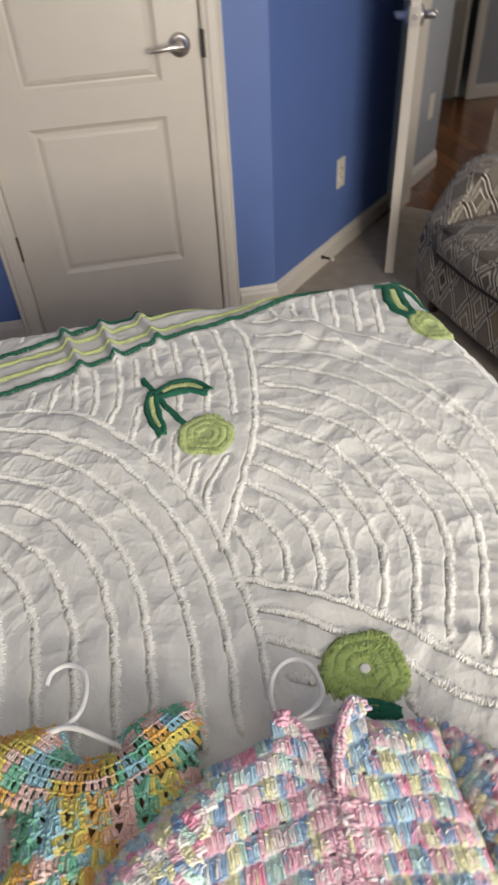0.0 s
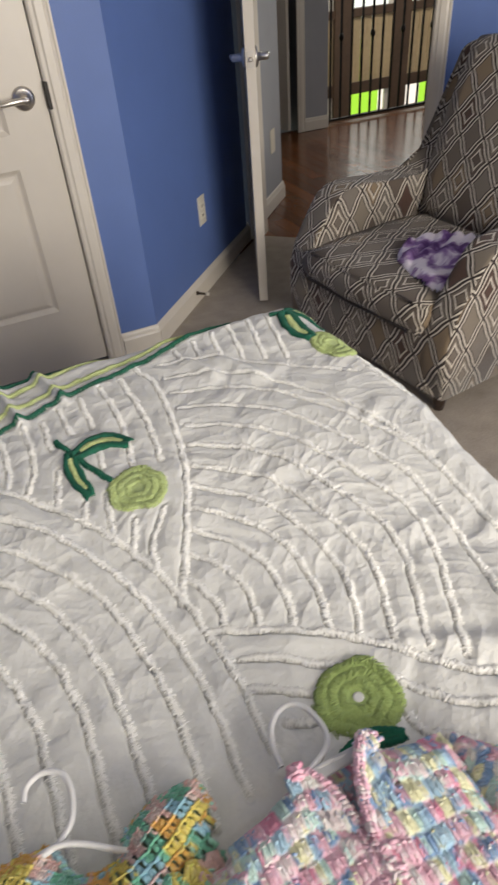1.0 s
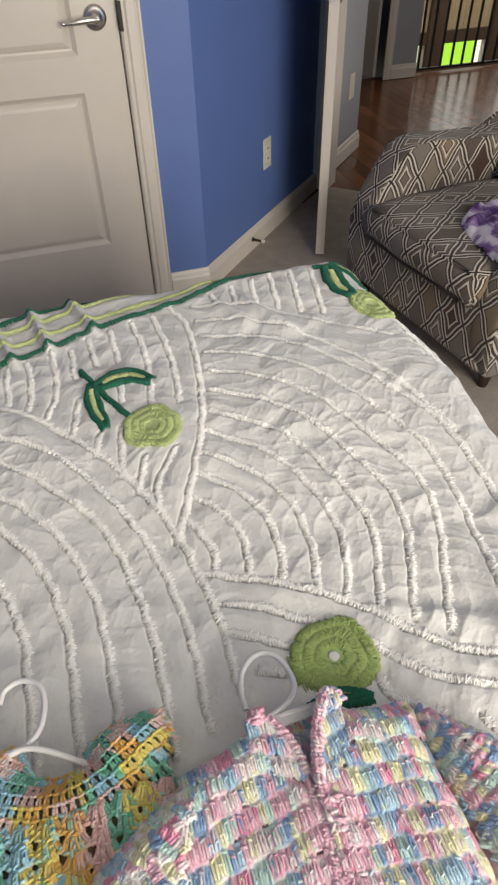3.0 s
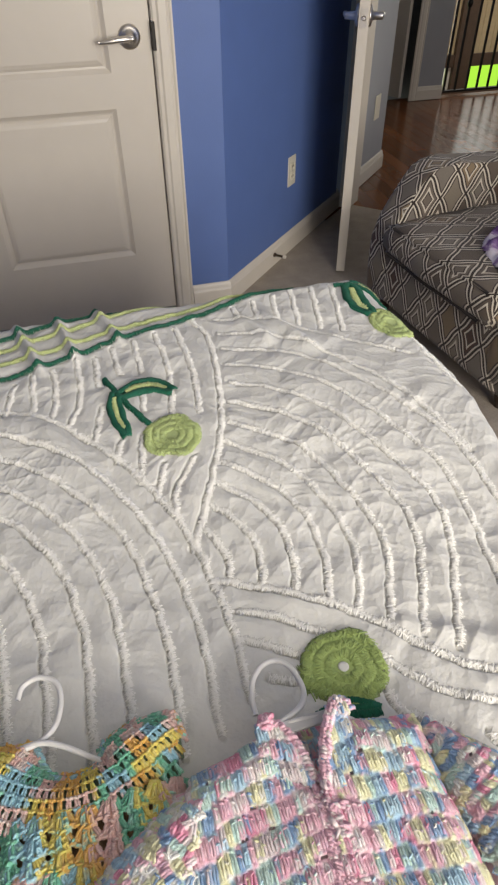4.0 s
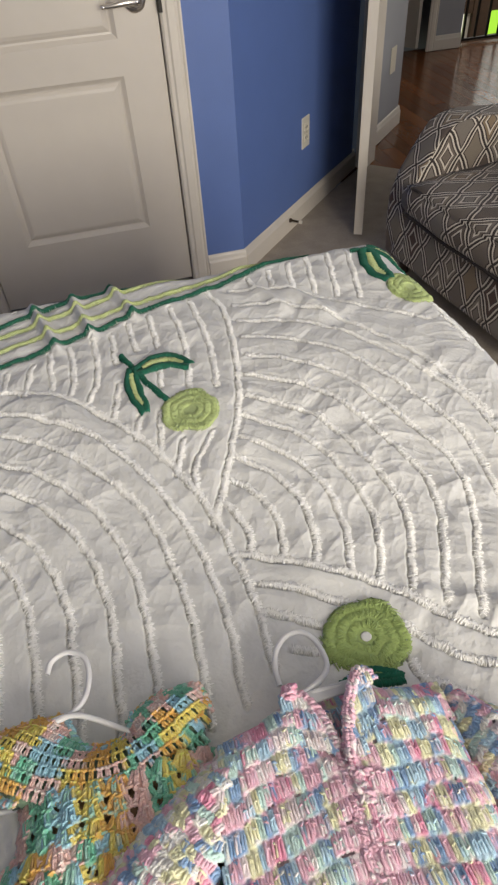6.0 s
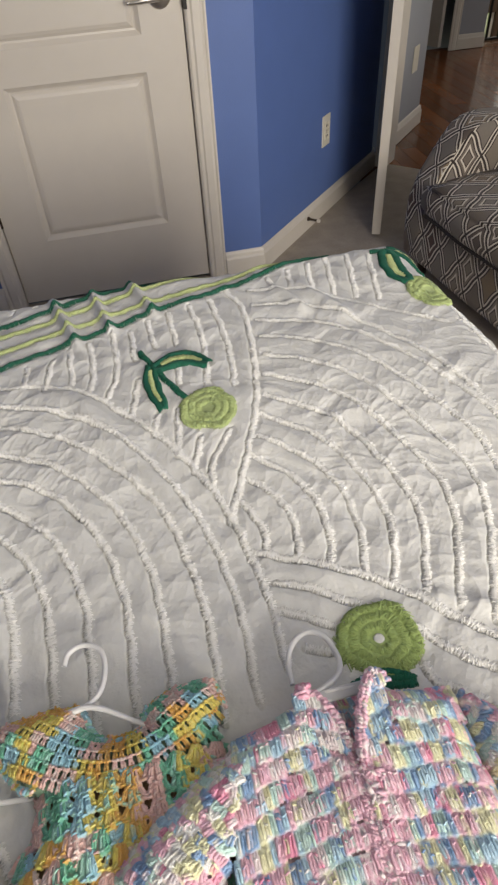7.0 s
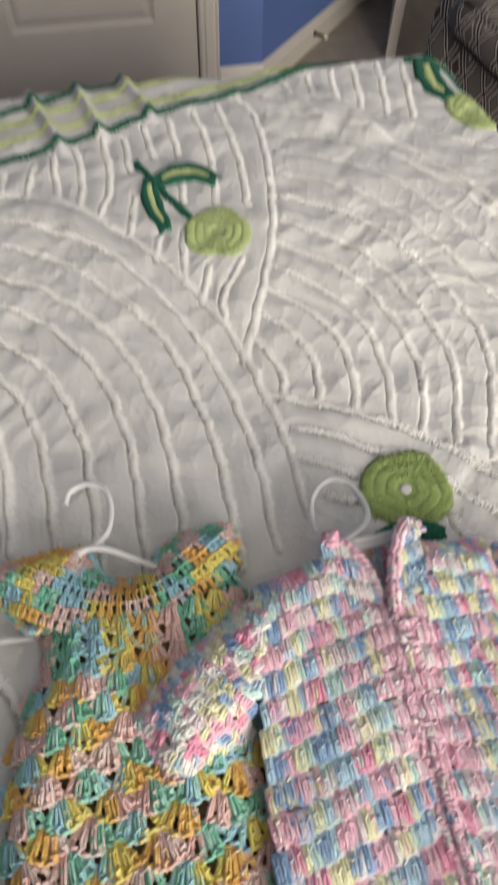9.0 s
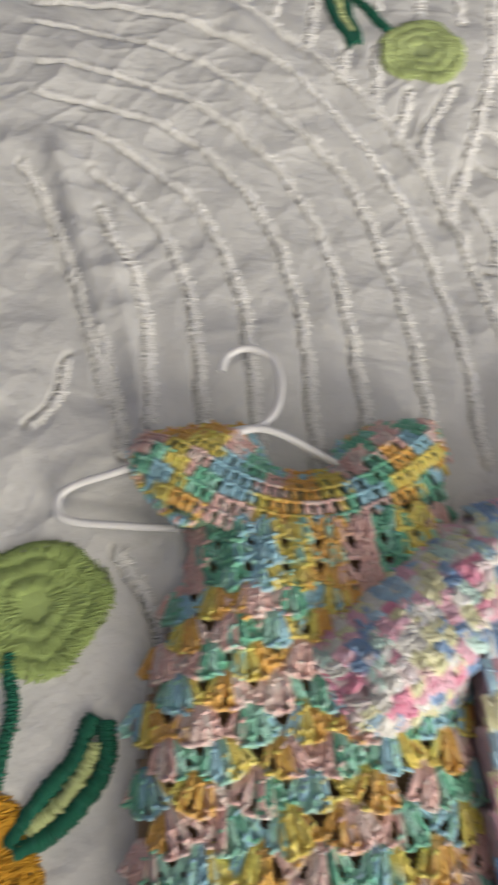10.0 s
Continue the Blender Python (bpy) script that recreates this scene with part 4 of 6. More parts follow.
def tuft_part(name, strands, material, label="", sides=4, kind="", under=None):
    P_ = np.concatenate([s[0] for s in strands])
    R_ = np.concatenate([s[1] for s in strands])
    v, q, _ = tubes_np(P_, R_, sides)
    ob = mesh_np(name, v, q, [material], parent=under or spread, label=label)
    if kind:
        ob["kind"] = kind
    return ob


def denser(c, k=2):
    """k times as many samples along a curve."""
    t = np.arange(len(c))
    u = np.linspace(0, len(c) - 1, k * (len(c) - 1) + 1)
    return np.stack([np.interp(u, t, c[:, 0]), np.interp(u, t, c[:, 1])], 1)


tuft_part("chenille_tufting", [tuft_strands(denser(c_), 0.0050, 0.0007, 0.00060, 0.42, seed=i, loose=0.0024, base=0.0003) for i, c_ in enumerate(ridges)], TUFT, "white tufted chenille ridges", kind="stuff")
for nm, c_, m_ in (("dark_green_stripe", STRIPE_G1, DKGREEN), ("pale_green_stripe", STRIPE_Y1, PALEGREEN), ("pale_green_stripe", STRIPE_Y2, PALEGREEN), ("dark_green_stripe", STRIPE_G2, DKGREEN)):
    tuft_part(nm, [tuft_strands(denser(wiggle(c_, 5)), 0.0050 if m_ is DKGREEN else 0.0046, 0.0015, 0.0008, 0.22, seed=77, loose=0.0012)], m_, "tufted %s stripe" % nm.split("_stripe")[0].replace("_", " "))


def leaf(points, half, name="leaf", core=True, seed=3):
    """A tufted leaf: dark lanes either side of a pale core, tapering to both ends."""
    c_ = spline(points, 0.0007)
    n = len(c_)
    w = half * np.sin(np.linspace(0.25, math.pi - 0.12, n)) ** 0.6
    tang = np.gradient(c_, axis=0)
    tang /= np.linalg.norm(tang, axis=1, keepdims=True)
    nrm = np.stack([-tang[:, 1], tang[:, 0]], 1)
    lanes = []
    for k, s in enumerate((-0.68, 0.68)):
        lanes.append(tuft_strands(c_ + nrm * (w * s)[:, None], half * 0.42, 0.0028, 0.0012, 0.06, seed=seed + k))
    lf = tuft_part(name, lanes, DKGREEN, "dark green tufted leaf")
    if core:
        a_, b_ = int(n * 0.16), int(n * 0.86)
        tuft_part("leaf_core", [tuft_strands(c_[a_:b_], half * 0.38, 0.0026, 0.0009, 0.2, seed=seed + 5)], PALEGREEN, "pale green core", under=lf)
    else:
        tuft_part("leaf_core", [tuft_strands(c_, half * 0.42, 0.0028, 0.0012, 0.06, seed=seed + 5)], DKGREEN, under=lf)
    return lf


def stem(points, half=0.0042, seed=9):
    return tuft_part("stem", [tuft_strands(spline(points, 0.0007), half, 0.0026, 0.0010, 0.15, seed=seed)], DKGREEN, "dark green tufted stem")


def fruit(cx, cy, r, material, squash=1.0, plug=True, seed=4, name="apple", label="round apple-green tufted motif"):
    """Three rings of radial strands round a small centre, on a padded disc."""
    g = np.random.default_rng(seed)
    rr = np.linspace(0, r * 0.96, 9)
    th = np.linspace(0, 2 * math.pi, 41)[:-1]
    wob = 1 + 0.04 * np.sin(3 * th + seed) + 0.045 * np.sin(5 * th + 2 * seed) + 0.02 * np.sin(8 * th)
    va = cx + rr[:, None] * np.cos(th) * wob
    vb = cy + rr[:, None] * np.sin(th) * wob * squash
    hv = 0.0036 + 0.0012 * np.sin(rr / r * 3.1)[:, None] + 0 * va
    hv[-1] = -0.001
    v = surf(va, vb, hv).reshape(-1, 3)
    i_ = np.arange(len(rr) * 40).reshape(len(rr), 40)
    nx = np.roll(i_, -1, 1)
    q = np.stack([i_[:-1], nx[:-1], nx[1:], i_[1:]], -1).reshape(-1, 4)
    ap = mesh_np(name, v, q, [material], parent=spread, label=label)
    strands = []
    for r0, r1 in ((0.70, 1.0), (0.44, 0.74), (0.20, 0.48)):
        n = int(2 * math.pi * r * r1 / 0.0007)
        t_ = np.linspace(0, 2 * math.pi, n, endpoint=False) + g.normal(size=n) * 0.02
        wb_ = 1 + 0.04 * np.sin(3 * t_ + seed) + 0.045 * np.sin(5 * t_ + 2 * seed) + 0.02 * np.sin(8 * t_)
        pts = []
        for u, h in ((0, 0.0034), (0.3, 0.0047), (0.72, 0.0048), (1, 0.0026)):
            rad = r * (r0 + (r1 - r0) * u) * wb_ * (1 + g.normal(size=n) * 0.006)
            tw = t_ + u * 0.13 * g.normal(size=n)
            pts.append(surf(cx + rad * np.cos(tw), cy + rad * np.sin(tw) * squash, h + g.normal(size=n) * 0.0005))
        strands.append((np.stack(pts, 1), g.uniform(0.0007, 0.0011, n)))
    tuft_part("ring", strands, material, under=ap)
    if plug:
        c0 = surf(np.array([cx]), np.array([cy]), 0.0042)[0]
        part("centre", lathe_bm([(r * 0.13, 0), (r * 0.11, 0.0008), (r * 0.05, 0.0010)], pose(*c0), 14), COTTON, ap, "white centre", smooth=True)
    return ap


fruit(0.069, 0.720, 0.044, PALEAPPLE, 1.05, plug=False, seed=4)
fruit(0.181, 0.306, 0.0485, APPLEGREEN, 0.95, seed=5)
fruit(0.523, 0.921, 0.036, PALEAPPLE, 1.45, plug=False, seed=6)
fruit(-0.296, 0.190, 0.049, APPLEGREEN, 0.95, plug=False, seed=7)
fruit(-0.345, 0.028, 0.062, GOLD, 1.0, seed=8, name="golden_fruit", label="round golden yellow tufted motif")
leaf([(0.000, 0.836), (0.034, 0.853), (0.062, 0.854), (0.090, 0.828)], 0.0185, seed=20)
leaf([(-0.003, 0.850), (-0.007, 0.800), (0.003, 0.738)], 0.0120, seed=30)
stem([(-0.016, 0.894), (-0.001, 0.850), (0.016, 0.805), (0.040, 0.752)], 0.0048)
leaf([(0.508, 1.085), (0.499, 1.040), (0.495, 1.000), (0.501, 0.958)], 0.0215, seed=40)
leaf([(0.512, 1.090), (0.533, 1.078), (0.552, 1.045), (0.562, 1.005)], 0.0145, seed=50)
stem([(0.476, 1.090), (0.506, 1.086), (0.522, 1.092)], 0.0060)
leaf([(-0.250, 0.116), (-0.262, 0.085), (-0.302, 0.050)], 0.0150, seed=60)
stem([(-0.312, 0.160), (-0.309, 0.120), (-0.318, 0.08)], 0.005)
leaf([(0.135, 0.258), (0.165, 0.262), (0.200, 0.252)], 0.011, core=False, seed=70)

# ---- crocheted baby clothes on hangers ----
def yarn(name, colour):
    return mat(name, colour, 0.92, vary=0.14, grain=420, bump=0.3, bump_scale=900, island=0.35, sheen=0.2)


def dyed_yarn(name):
    """Soft variegated yarn: the dye runs along the strands."""
    m = mat(name, (1, 1, 1), 0.93, vary=0.12, grain=700, bump=0.6, bump_scale=1300, sheen=0.12)
    nt = m.node_tree
    at = nt.nodes.new("ShaderNodeAttribute")
    at.attribute_name = "dye"
    nt.links.new(at.outputs["Color"], nt.nodes["Vector Math"].inputs[0])
    return m


YARN = dyed_yarn("variegated_yarn")
PINK, ROSE, BLUSH, DENIM, SKYBLUE, MINT, LEMON, CREAM = range(8)
PASTEL = np.array([(0.93, 0.54, 0.65), (0.89, 0.34, 0.49), (0.93, 0.79, 0.79), (0.27, 0.44, 0.70), (0.47, 0.69, 0.84), (0.60, 0.82, 0.75), (0.92, 0.89, 0.56), (0.93, 0.91, 0.84)])
GREEN, BLUEY, AQUA, YELLOW, ORANGE, SALMON, PALEPINK = range(7)
BRIGHT = np.array([(0.20, 0.60, 0.40), (0.38, 0.68, 0.80), (0.42, 0.78, 0.64), (0.93, 0.76, 0.17), (0.93, 0.53, 0.12), (0.93, 0.60, 0.54), (0.93, 0.74, 0.67)])
PLASTIC = mat("white_hanger_plastic", (0.80, 0.79, 0.77), 0.28, vary=0.02)
CLEAR = mat("frosted_plastic", (0.62, 0.62, 0.62), 0.35, vary=0.05)


def inside(poly, x, y):
    """Which of the places lie within the polygon."""
    hit = np.zeros(np.shape(x), bool)
    n = len(poly)
    for i in range(n):
        (x0, y0), (x1, y1) = poly[i], poly[(i + 1) % n]
        cross = (y0 > y) != (y1 > y)
        with np.errstate(divide="ignore", invalid="ignore"):
            xi = x0 + (y - y0) * (x1 - x0) / (y1 - y0 if y1 != y0 else 1e-9)
        hit ^= cross & (x < xi)
    return hit


def edge_distance(poly, x, y):
    d = np.full(np.shape(x), 9.0)
    n = len(poly)
    for i in range(n):
        a_, b_ = np.array(poly[i]), np.array(poly[(i + 1) % n])
        ab = b_ - a_
        t = np.clip(((x - a_[0]) * ab[0] + (y - a_[1]) * ab[1]) / (ab @ ab), 0, 1)
        d = np.minimum(d, np.hypot(x - a_[0] - t * ab[0], y - a_[1] - t * ab[1]))
    return d


def speckle(g, shape, blur):
    """Smooth random grain between 0 and 1."""
    n = g.random(shape)
    for _ in range(blur):
        n = (n + np.roll(n, 1, 0) + np.roll(n, -1, 0)) / 3
        n = (n + np.roll(n, 1, 1) + np.roll(n, -1, 1)) / 3
    n = (n - n.mean()) / (n.std() + 1e-9)
    return np.clip(0.5 + 0.28 * n, 0, 1)


class Crochet:
    """A piece of crocheted fabric: many soft stitches that lie side by side and over one another, dyed stitch by stitch."""

    def __init__(self, palette, seed, pale=0.45, bed=0.74):
        self.palette, self.g, self.stitches, self.pale, self.bed = palette, np.random.default_rng(seed), [], pale, bed

    def stitch(self, head, foot, wide, high, colour, other=None, flare=1.0, proud=0.0, lift=0.0):
        """A stitch from head to foot, wide at its head, flare times as wide at its foot, and proud towards it."""
        self.stitches.append((*head, *foot, wide, high, colour, colour if other is None else other, flare, proud, lift))

    def make(self, name, parent, zfun, label="", step=0.0011, fine_from=-0.03):
        g = self.g
        st = np.array([s[:6] for s in self.stitches])
        reach = st[:, 4].max() * 1.7
        x_lo, x_hi = min(st[:, 0].min(), st[:, 2].min()) - reach, max(st[:, 0].max(), st[:, 2].max()) + reach
        y_lo, y_hi = min(st[:, 1].min(), st[:, 3].min()) - reach, max(st[:, 1].max(), st[:, 3].max()) + reach
        xs = np.arange(x_lo, x_hi, step)
        ys = np.r_[np.arange(y_lo, max(y_lo, fine_from), 0.0022), np.arange(max(y_lo, fine_from), y_hi, step)]
        X, Y = np.meshgrid(xs, ys)
        top = np.zeros(X.shape)
        dye, alt = np.zeros((*X.shape, 3)), np.zeros((*X.shape, 3))
        for x0, y0, x1, y1, wide, high, colour, other, flare, proud, lift in self.stitches:
            r = wide * max(1.0, flare) * 1.5
            i0, i1 = np.searchsorted(xs, (min(x0, x1) - r, max(x0, x1) + r))
            j0, j1 = np.searchsorted(ys, (min(y0, y1) - r, max(y0, y1) + r))
            if i1 <= i0 or j1 <= j0:
                continue
            dx, dy = x1 - x0, y1 - y0
            ln = math.hypot(dx, dy) + 1e-9
            ax, ay = X[j0:j1, i0:i1] - x0, Y[j0:j1, i0:i1] - y0
            along = (ax * dx + ay * dy) / ln
            across = (ay * dx - ax * dy) / ln
            u = np.clip(along / ln, 0, 1)
            w = wide * (1 + (flare - 1) * u)
            end = along - u * ln
            d = np.hypot(across, end * 1.25) / w
            dome = self.bed * np.clip(1 - (d / 1.45) ** 2, 0, 1) ** 0.5
            h = dome * high * (1 - proud + proud * u) + lift * (dome > 0)
            h *= 1 + 0.10 * g.normal()
            old = top[j0:j1, i0:i1]
            win = h > old
            top[j0:j1, i0:i1] = np.where(win, h, old)
            tone = 1 + 0.05 * g.normal()
            dye[j0:j1, i0:i1][win] = self.palette[colour] * tone
            alt[j0:j1, i0:i1][win] = self.palette[other] * tone
        mix_ = speckle(g, X.shape, 4)
        mix_ = np.clip((mix_ - 0.5) * 2.6 + 0.36, 0, 1)[..., None]
        col = dye + (alt - dye) * mix_
        pale = np.clip((speckle(g, X.shape, 1) - 0.62) * 1.6, 0, 1)[..., None]
        col = col + (0.85 - col) * pale * self.pale
        col = col * (0.92 + 0.16 * speckle(g, X.shape, 2))[..., None]
        for axis in (0, 1):
            col = (np.roll(col, 1, axis) + 2 * col + np.roll(col, -1, axis)) / 4
        on = top > 0.00025
        # the yarn itself: a strand along every stitch, half sunk in its bed
        n, k = len(self.stitches), 6
        full = np.array([s[:6] + s[8:] for s in self.stitches])
        u = np.linspace(-0.06, 1.06, k)
        head, foot = full[:, None, 0:2], full[:, None, 2:4]
        path = head + (foot - head) * u[None, :, None] + g.normal(size=(n, k, 2)) * 0.00026
        rise = full[:, 5:6] * (1 - full[:, 7:8] + full[:, 7:8] * np.clip(u, 0, 1)) * (1 - 0.42 * np.abs(2 * u - 1) ** 5) + full[:, 8:9]
        radius = full[:, 4] * 0.90
        z = zfun(path[..., 0], path[..., 1]) + rise - 0.80 * radius[:, None] + g.normal(size=(n, 1)) * 0.00030
        sides = 5
        tv, tq, _ = tubes_np(np.concatenate([path, z[..., None]], -1), radius, sides)
        a_, b_ = self.palette[[s[6] for s in self.stitches]][:, None], self.palette[[s[7] for s in self.stitches]][:, None]
        run = np.clip((u[None] - g.uniform(0.3, 0.9, (n, 1))) * 2.5 + 0.5, 0, 1)[..., None] * g.choice([0.0, 0.5, 1.0], (n, 1, 1))
        tone = (1 + 0.06 * g.normal(size=(n, 1, 1))) * (1 + 0.05 * g.normal(size=(n, k, 1)))
        tint_ = (a_ + (b_ - a_) * run) * tone
        tint_ = np.repeat((tint_ + (0.86 - tint_) * self.pale * 0.5 * g.random((n, k, 1)) ** 2).reshape(-1, 3), sides, axis=0)
        top = top + (speckle(g, X.shape, 1) - 0.5) * 0.0005
        V_ = np.stack([X, Y, zfun(X, Y) + top], -1).reshape(-1, 3)
        i_ = np.arange(X.size).reshape(X.shape)
        ok = on[:-1, :-1] & on[:-1, 1:] & on[1:, 1:] & on[1:, :-1]
        q = np.stack([i_[:-1, :-1], i_[:-1, 1:], i_[1:, 1:], i_[1:, :-1]], -1)[ok]
        used = np.unique(q)
        remap = np.zeros(X.size, int)
        remap[used] = np.arange(len(used))
        ob = mesh_np(name, np.concatenate([V_[used], tv]), np.concatenate([remap[q], tq + len(used)]), [YARN], None, parent, label)
        col = np.clip(np.concatenate([col.reshape(-1, 3)[used], tint_]), 0.01, 0.93)
        col = np.concatenate([col, np.ones((len(col), 1))], 1).astype(np.float32)
        ob.data.color_attributes.new("dye", "FLOAT_COLOR", "POINT").data.foreach_set("color", col.ravel())
        ob["kind"] = "stuff"
        self.stitches = []
        return ob


def colour_runs(g, order, lengths):
    """An endless variegated yarn: colours in order, each for a random run."""
    k = int(g.integers(len(order)))
    while True:
        for _ in range(int(g.integers(*lengths))):
            yield order[k % len(order)]
        k += 1 if g.random() < 0.85 else 2


def cloth_sheet(name, poly, zfun, material, parent, drop=0.004, step=0.006, hem=None):
    """The inner layer of a garment: a thin sheet within an outline, bent down at its rim."""
    xs = np.arange(min(p[0] for p in poly) - step, max(p[0] for p in poly) + 2 * step, step)
    ys = np.arange(min(p[1] for p in poly) - step, max(p[1] for p in poly) + 2 * step, step)
    X, Y = np.meshgrid(xs, ys)
    keep_ = inside(poly, X, Y)
    Z = zfun(X, Y) - drop
    i_ = np.arange(X.size).reshape(X.shape)
    ok = keep_[:-1, :-1] & keep_[:-1, 1:] & keep_[1:, 1:] & keep_[1:, :-1]
    q = np.stack([i_[:-1, :-1], i_[:-1, 1:], i_[1:, 1:], i_[1:, :-1]], -1)[ok]
    used = np.unique(q)
    remap = np.zeros(X.size, int)
    remap[used] = np.arange(len(used))
    v = np.stack([X.ravel(), Y.ravel(), Z.ravel()], 1)[used]
    q = remap[q]
    if hem is not None:     # the rim turns under, down to what it lies on
        e = np.concatenate([q[:, [0, 1]], q[:, [1, 2]], q[:, [2, 3]], q[:, [3, 0]]])
        key = np.sort(e, 1)
        _, first, count = np.unique(key, axis=0, return_index=True, return_counts=True)
        rim = e[first[count == 1]]
        low = v.copy()
        low[:, 2] = np.minimum(hem, low[:, 2] - 0.001)
        q = np.concatenate([q, np.stack([rim[:, 1], rim[:, 0], rim[:, 0] + len(v), rim[:, 1] + len(v)], 1)])
        v = np.concatenate([v, low])
    return mesh_np(name, v, q, [material], parent=parent)


def lie(poly, top, rim, soft, wave=0.003, tilt=(0.0, 0.0), mid=(0.0, 0.0)):
    """Height of a garment lying on the bed: padded in the middle, falling off at its outline."""
    def z(x, y):
        x, y = np.asarray(x, float), np.asarray(y, float)
        d = np.where(inside(poly, x, y), edge_distance(poly, x, y), 0.0)
        s = np.clip(d / soft, 0, 1)
        pad = rim + (top - rim) * (1 - (1 - s) ** 2)
        return 0.606 + pad + wave * np.sin(x * 46 + 1.3) * np.sin(y * 39 + 0.4) + tilt[0] * (x - mid[0]) + tilt[1] * (y - mid[1])
    return z


def block_rows(kn, poly, y_top, y_low, slope, origin, order, pitch=0.0190, posts=3, post=0.0051, tint=None):
    """Rows of puffed blocks: each block is a few upright posts of one dye, tucked under the row above and proud at its foot."""
    g = kn.g
    x_lo, x_hi = min(p[0] for p in poly), max(p[0] for p in poly)
    width = posts * post
    y, row = y_top, 0
    while y > y_low:
        runs = colour_runs(g, order, (1, 2))
        x = x_lo - width * g.uniform(0, 1)
        step = row % 2
        while x < x_hi:
            step = 1 - step
            skew = g.normal() * 0.0006
            drop = (0.0008 if step else -0.0008) + 0.0006 * g.normal()
            tall = 0.0048 * (1 + 0.12 * g.normal()) * (1.04 if step else 0.96)
            col, near_col = next(runs), int(g.choice(order))
            for k in range(posts):
                xm = x + post * (k + 0.5) + 0.0003 * g.normal()
                yc = y + slope * (xm - origin) + 0.0010 * math.sin(xm * 90 + row) + drop
                if g.random() < 0.42:
                    col = next(runs)
                own, other = col, near_col if g.random() < 0.6 else CREAM if g.random() < 0.2 else col
                if tint is not None and g.random() < tint(xm, yc):
                    own, other = int(g.choice([PINK, PINK, BLUSH, PINK, ROSE])), int(g.choice([PINK, BLUSH, PINK]))
                if not inside(poly, np.array(xm), np.array(yc)):
                    continue
                hh = tall * (1 - 0.08 * abs(k - (posts - 1) / 2))
                half = pitch * 0.5 - 0.0007
                for s_ in (-1, 1):                                # two lobes of one post
                    kn.stitch((xm + s_ * 0.0011, yc + half), (xm + s_ * 0.0013 + skew + 0.0004 * g.normal(), yc - half + 0.0005 * g.normal()), 0.0017, hh * g.uniform(0.94, 1.04), own, other, 1.0, 0.34)
                v, t_ = g.uniform(-0.2, 0.8), g.choice([-1, 1]) * g.uniform(0.0004, 0.0016)      # the wrap across it
                kn.stitch((xm - 0.0018, yc + v * half - t_), (xm + 0.0018, yc + v * half + t_), 0.0012, hh * (0.98 - 0.14 * v), other, own)
            x += width + 0.0004
        y -= pitch
        row += 1


def cord(kn, pts, colours, wide, high=0.003, pitch=0.0032, lift=0.0):
    """A crocheted edging: a run of short slanted stitches along a line."""
    c_ = spline(pts, pitch)
    t = np.gradient(c_, axis=0)
    t /= np.linalg.norm(t, axis=1, keepdims=True)
    for (x, y), (tx, ty) in zip(c_, t):
        x, y = x + kn.g.normal() * wide * 0.12, y + kn.g.normal() * wide * 0.12
        w, sl = wide * kn.g.uniform(0.45, 0.8), pitch * kn.g.uniform(0.3, 0.8)
        kn.stitch((x + ty * w - tx * sl, y - tx * w - ty * sl), (x - ty * w + tx * sl, y + tx * w + ty * sl), wide * kn.g.uniform(0.6, 0.85), high * kn.g.uniform(0.8, 1.1), int(kn.g.choice(colours)), int(kn.g.choice(colours)), lift=lift)


def clump(kn, x, y, spread_, count, colours, wide=0.0026, high=0.004, lift=0.0):
    """A tangle of loose stitches."""
    for _ in range(count):
        a_ = kn.g.uniform(0, 6.28)
        cx_, cy_ = x + spread_[0] * kn.g.normal(), y + spread_[1] * kn.g.normal()
        kn.stitch((cx_ - 0.004 * math.cos(a_), cy_ - 0.004 * math.sin(a_)), (cx_ + 0.004 * math.cos(a_), cy_ + 0.004 * math.sin(a_)), wide * kn.g.uniform(0.7, 1), high * kn.g.uniform(0.7, 1.1), int(kn.g.choice(colours)), int(kn.g.choice(colours)), lift=lift)


# the dress: a yoke of upright stitches, a bodice of stacked clusters, then a skirt of shells
dress = empty("crochet_dress", "crocheted baby dress in green, yellow, orange and pink yarn", "dress")
SKIRT = [(-0.186, 0.232), (-0.185, 0.210), (-0.193, 0.194), (-0.204, 0.180), (-0.214, 0.160), (-0.220, 0.136), (-0.225, 0.110), (-0.230, 0.070), (-0.234, 0.02), (-0.240, -0.05), (-0.245, -0.16), (-0.018, -0.16), (-0.022, -0.05), (-0.022, 0.045), (-0.020, 0.10), (-0.016, 0.15), (-0.010, 0.19), (-0.010, 0.234), (-0.12, 0.222)]
YOKE = [(-0.144, 0.292), (-0.147, 0.303), (-0.185, 0.305), (-0.221, 0.301), (-0.228, 0.289), (-0.225, 0.272), (-0.217, 0.258), (-0.200, 0.235), (-0.186, 0.226), (-0.146, 0.217), (-0.091, 0.216), (-0.030, 0.228), (-0.010, 0.240), (-0.002, 0.268), (-0.010, 0.296), (-0.044, 0.297), (-0.063, 0.292), (-0.080, 0.282), (-0.083, 0.267), (-0.107, 0.260), (-0.123, 0.264), (-0.135, 0.275)]
z_skirt = lie([(x, y + 0.07 if y > 0.2 else y) for x, y in SKIRT], 0.047, 0.016, 0.045)   # runs on under the yoke
z_yoke = lie([(x, y - 0.06 if y < 0.236 and x < -0.03 else y) for x, y in YOKE], 0.047, 0.024, 0.03, 0.0015)
# back layer's yarn mix, its colour darkened for the shade inside the holes
SHADED_BACK = yarn("shaded_inner_yarn", (0.34, 0.22, 0.12))
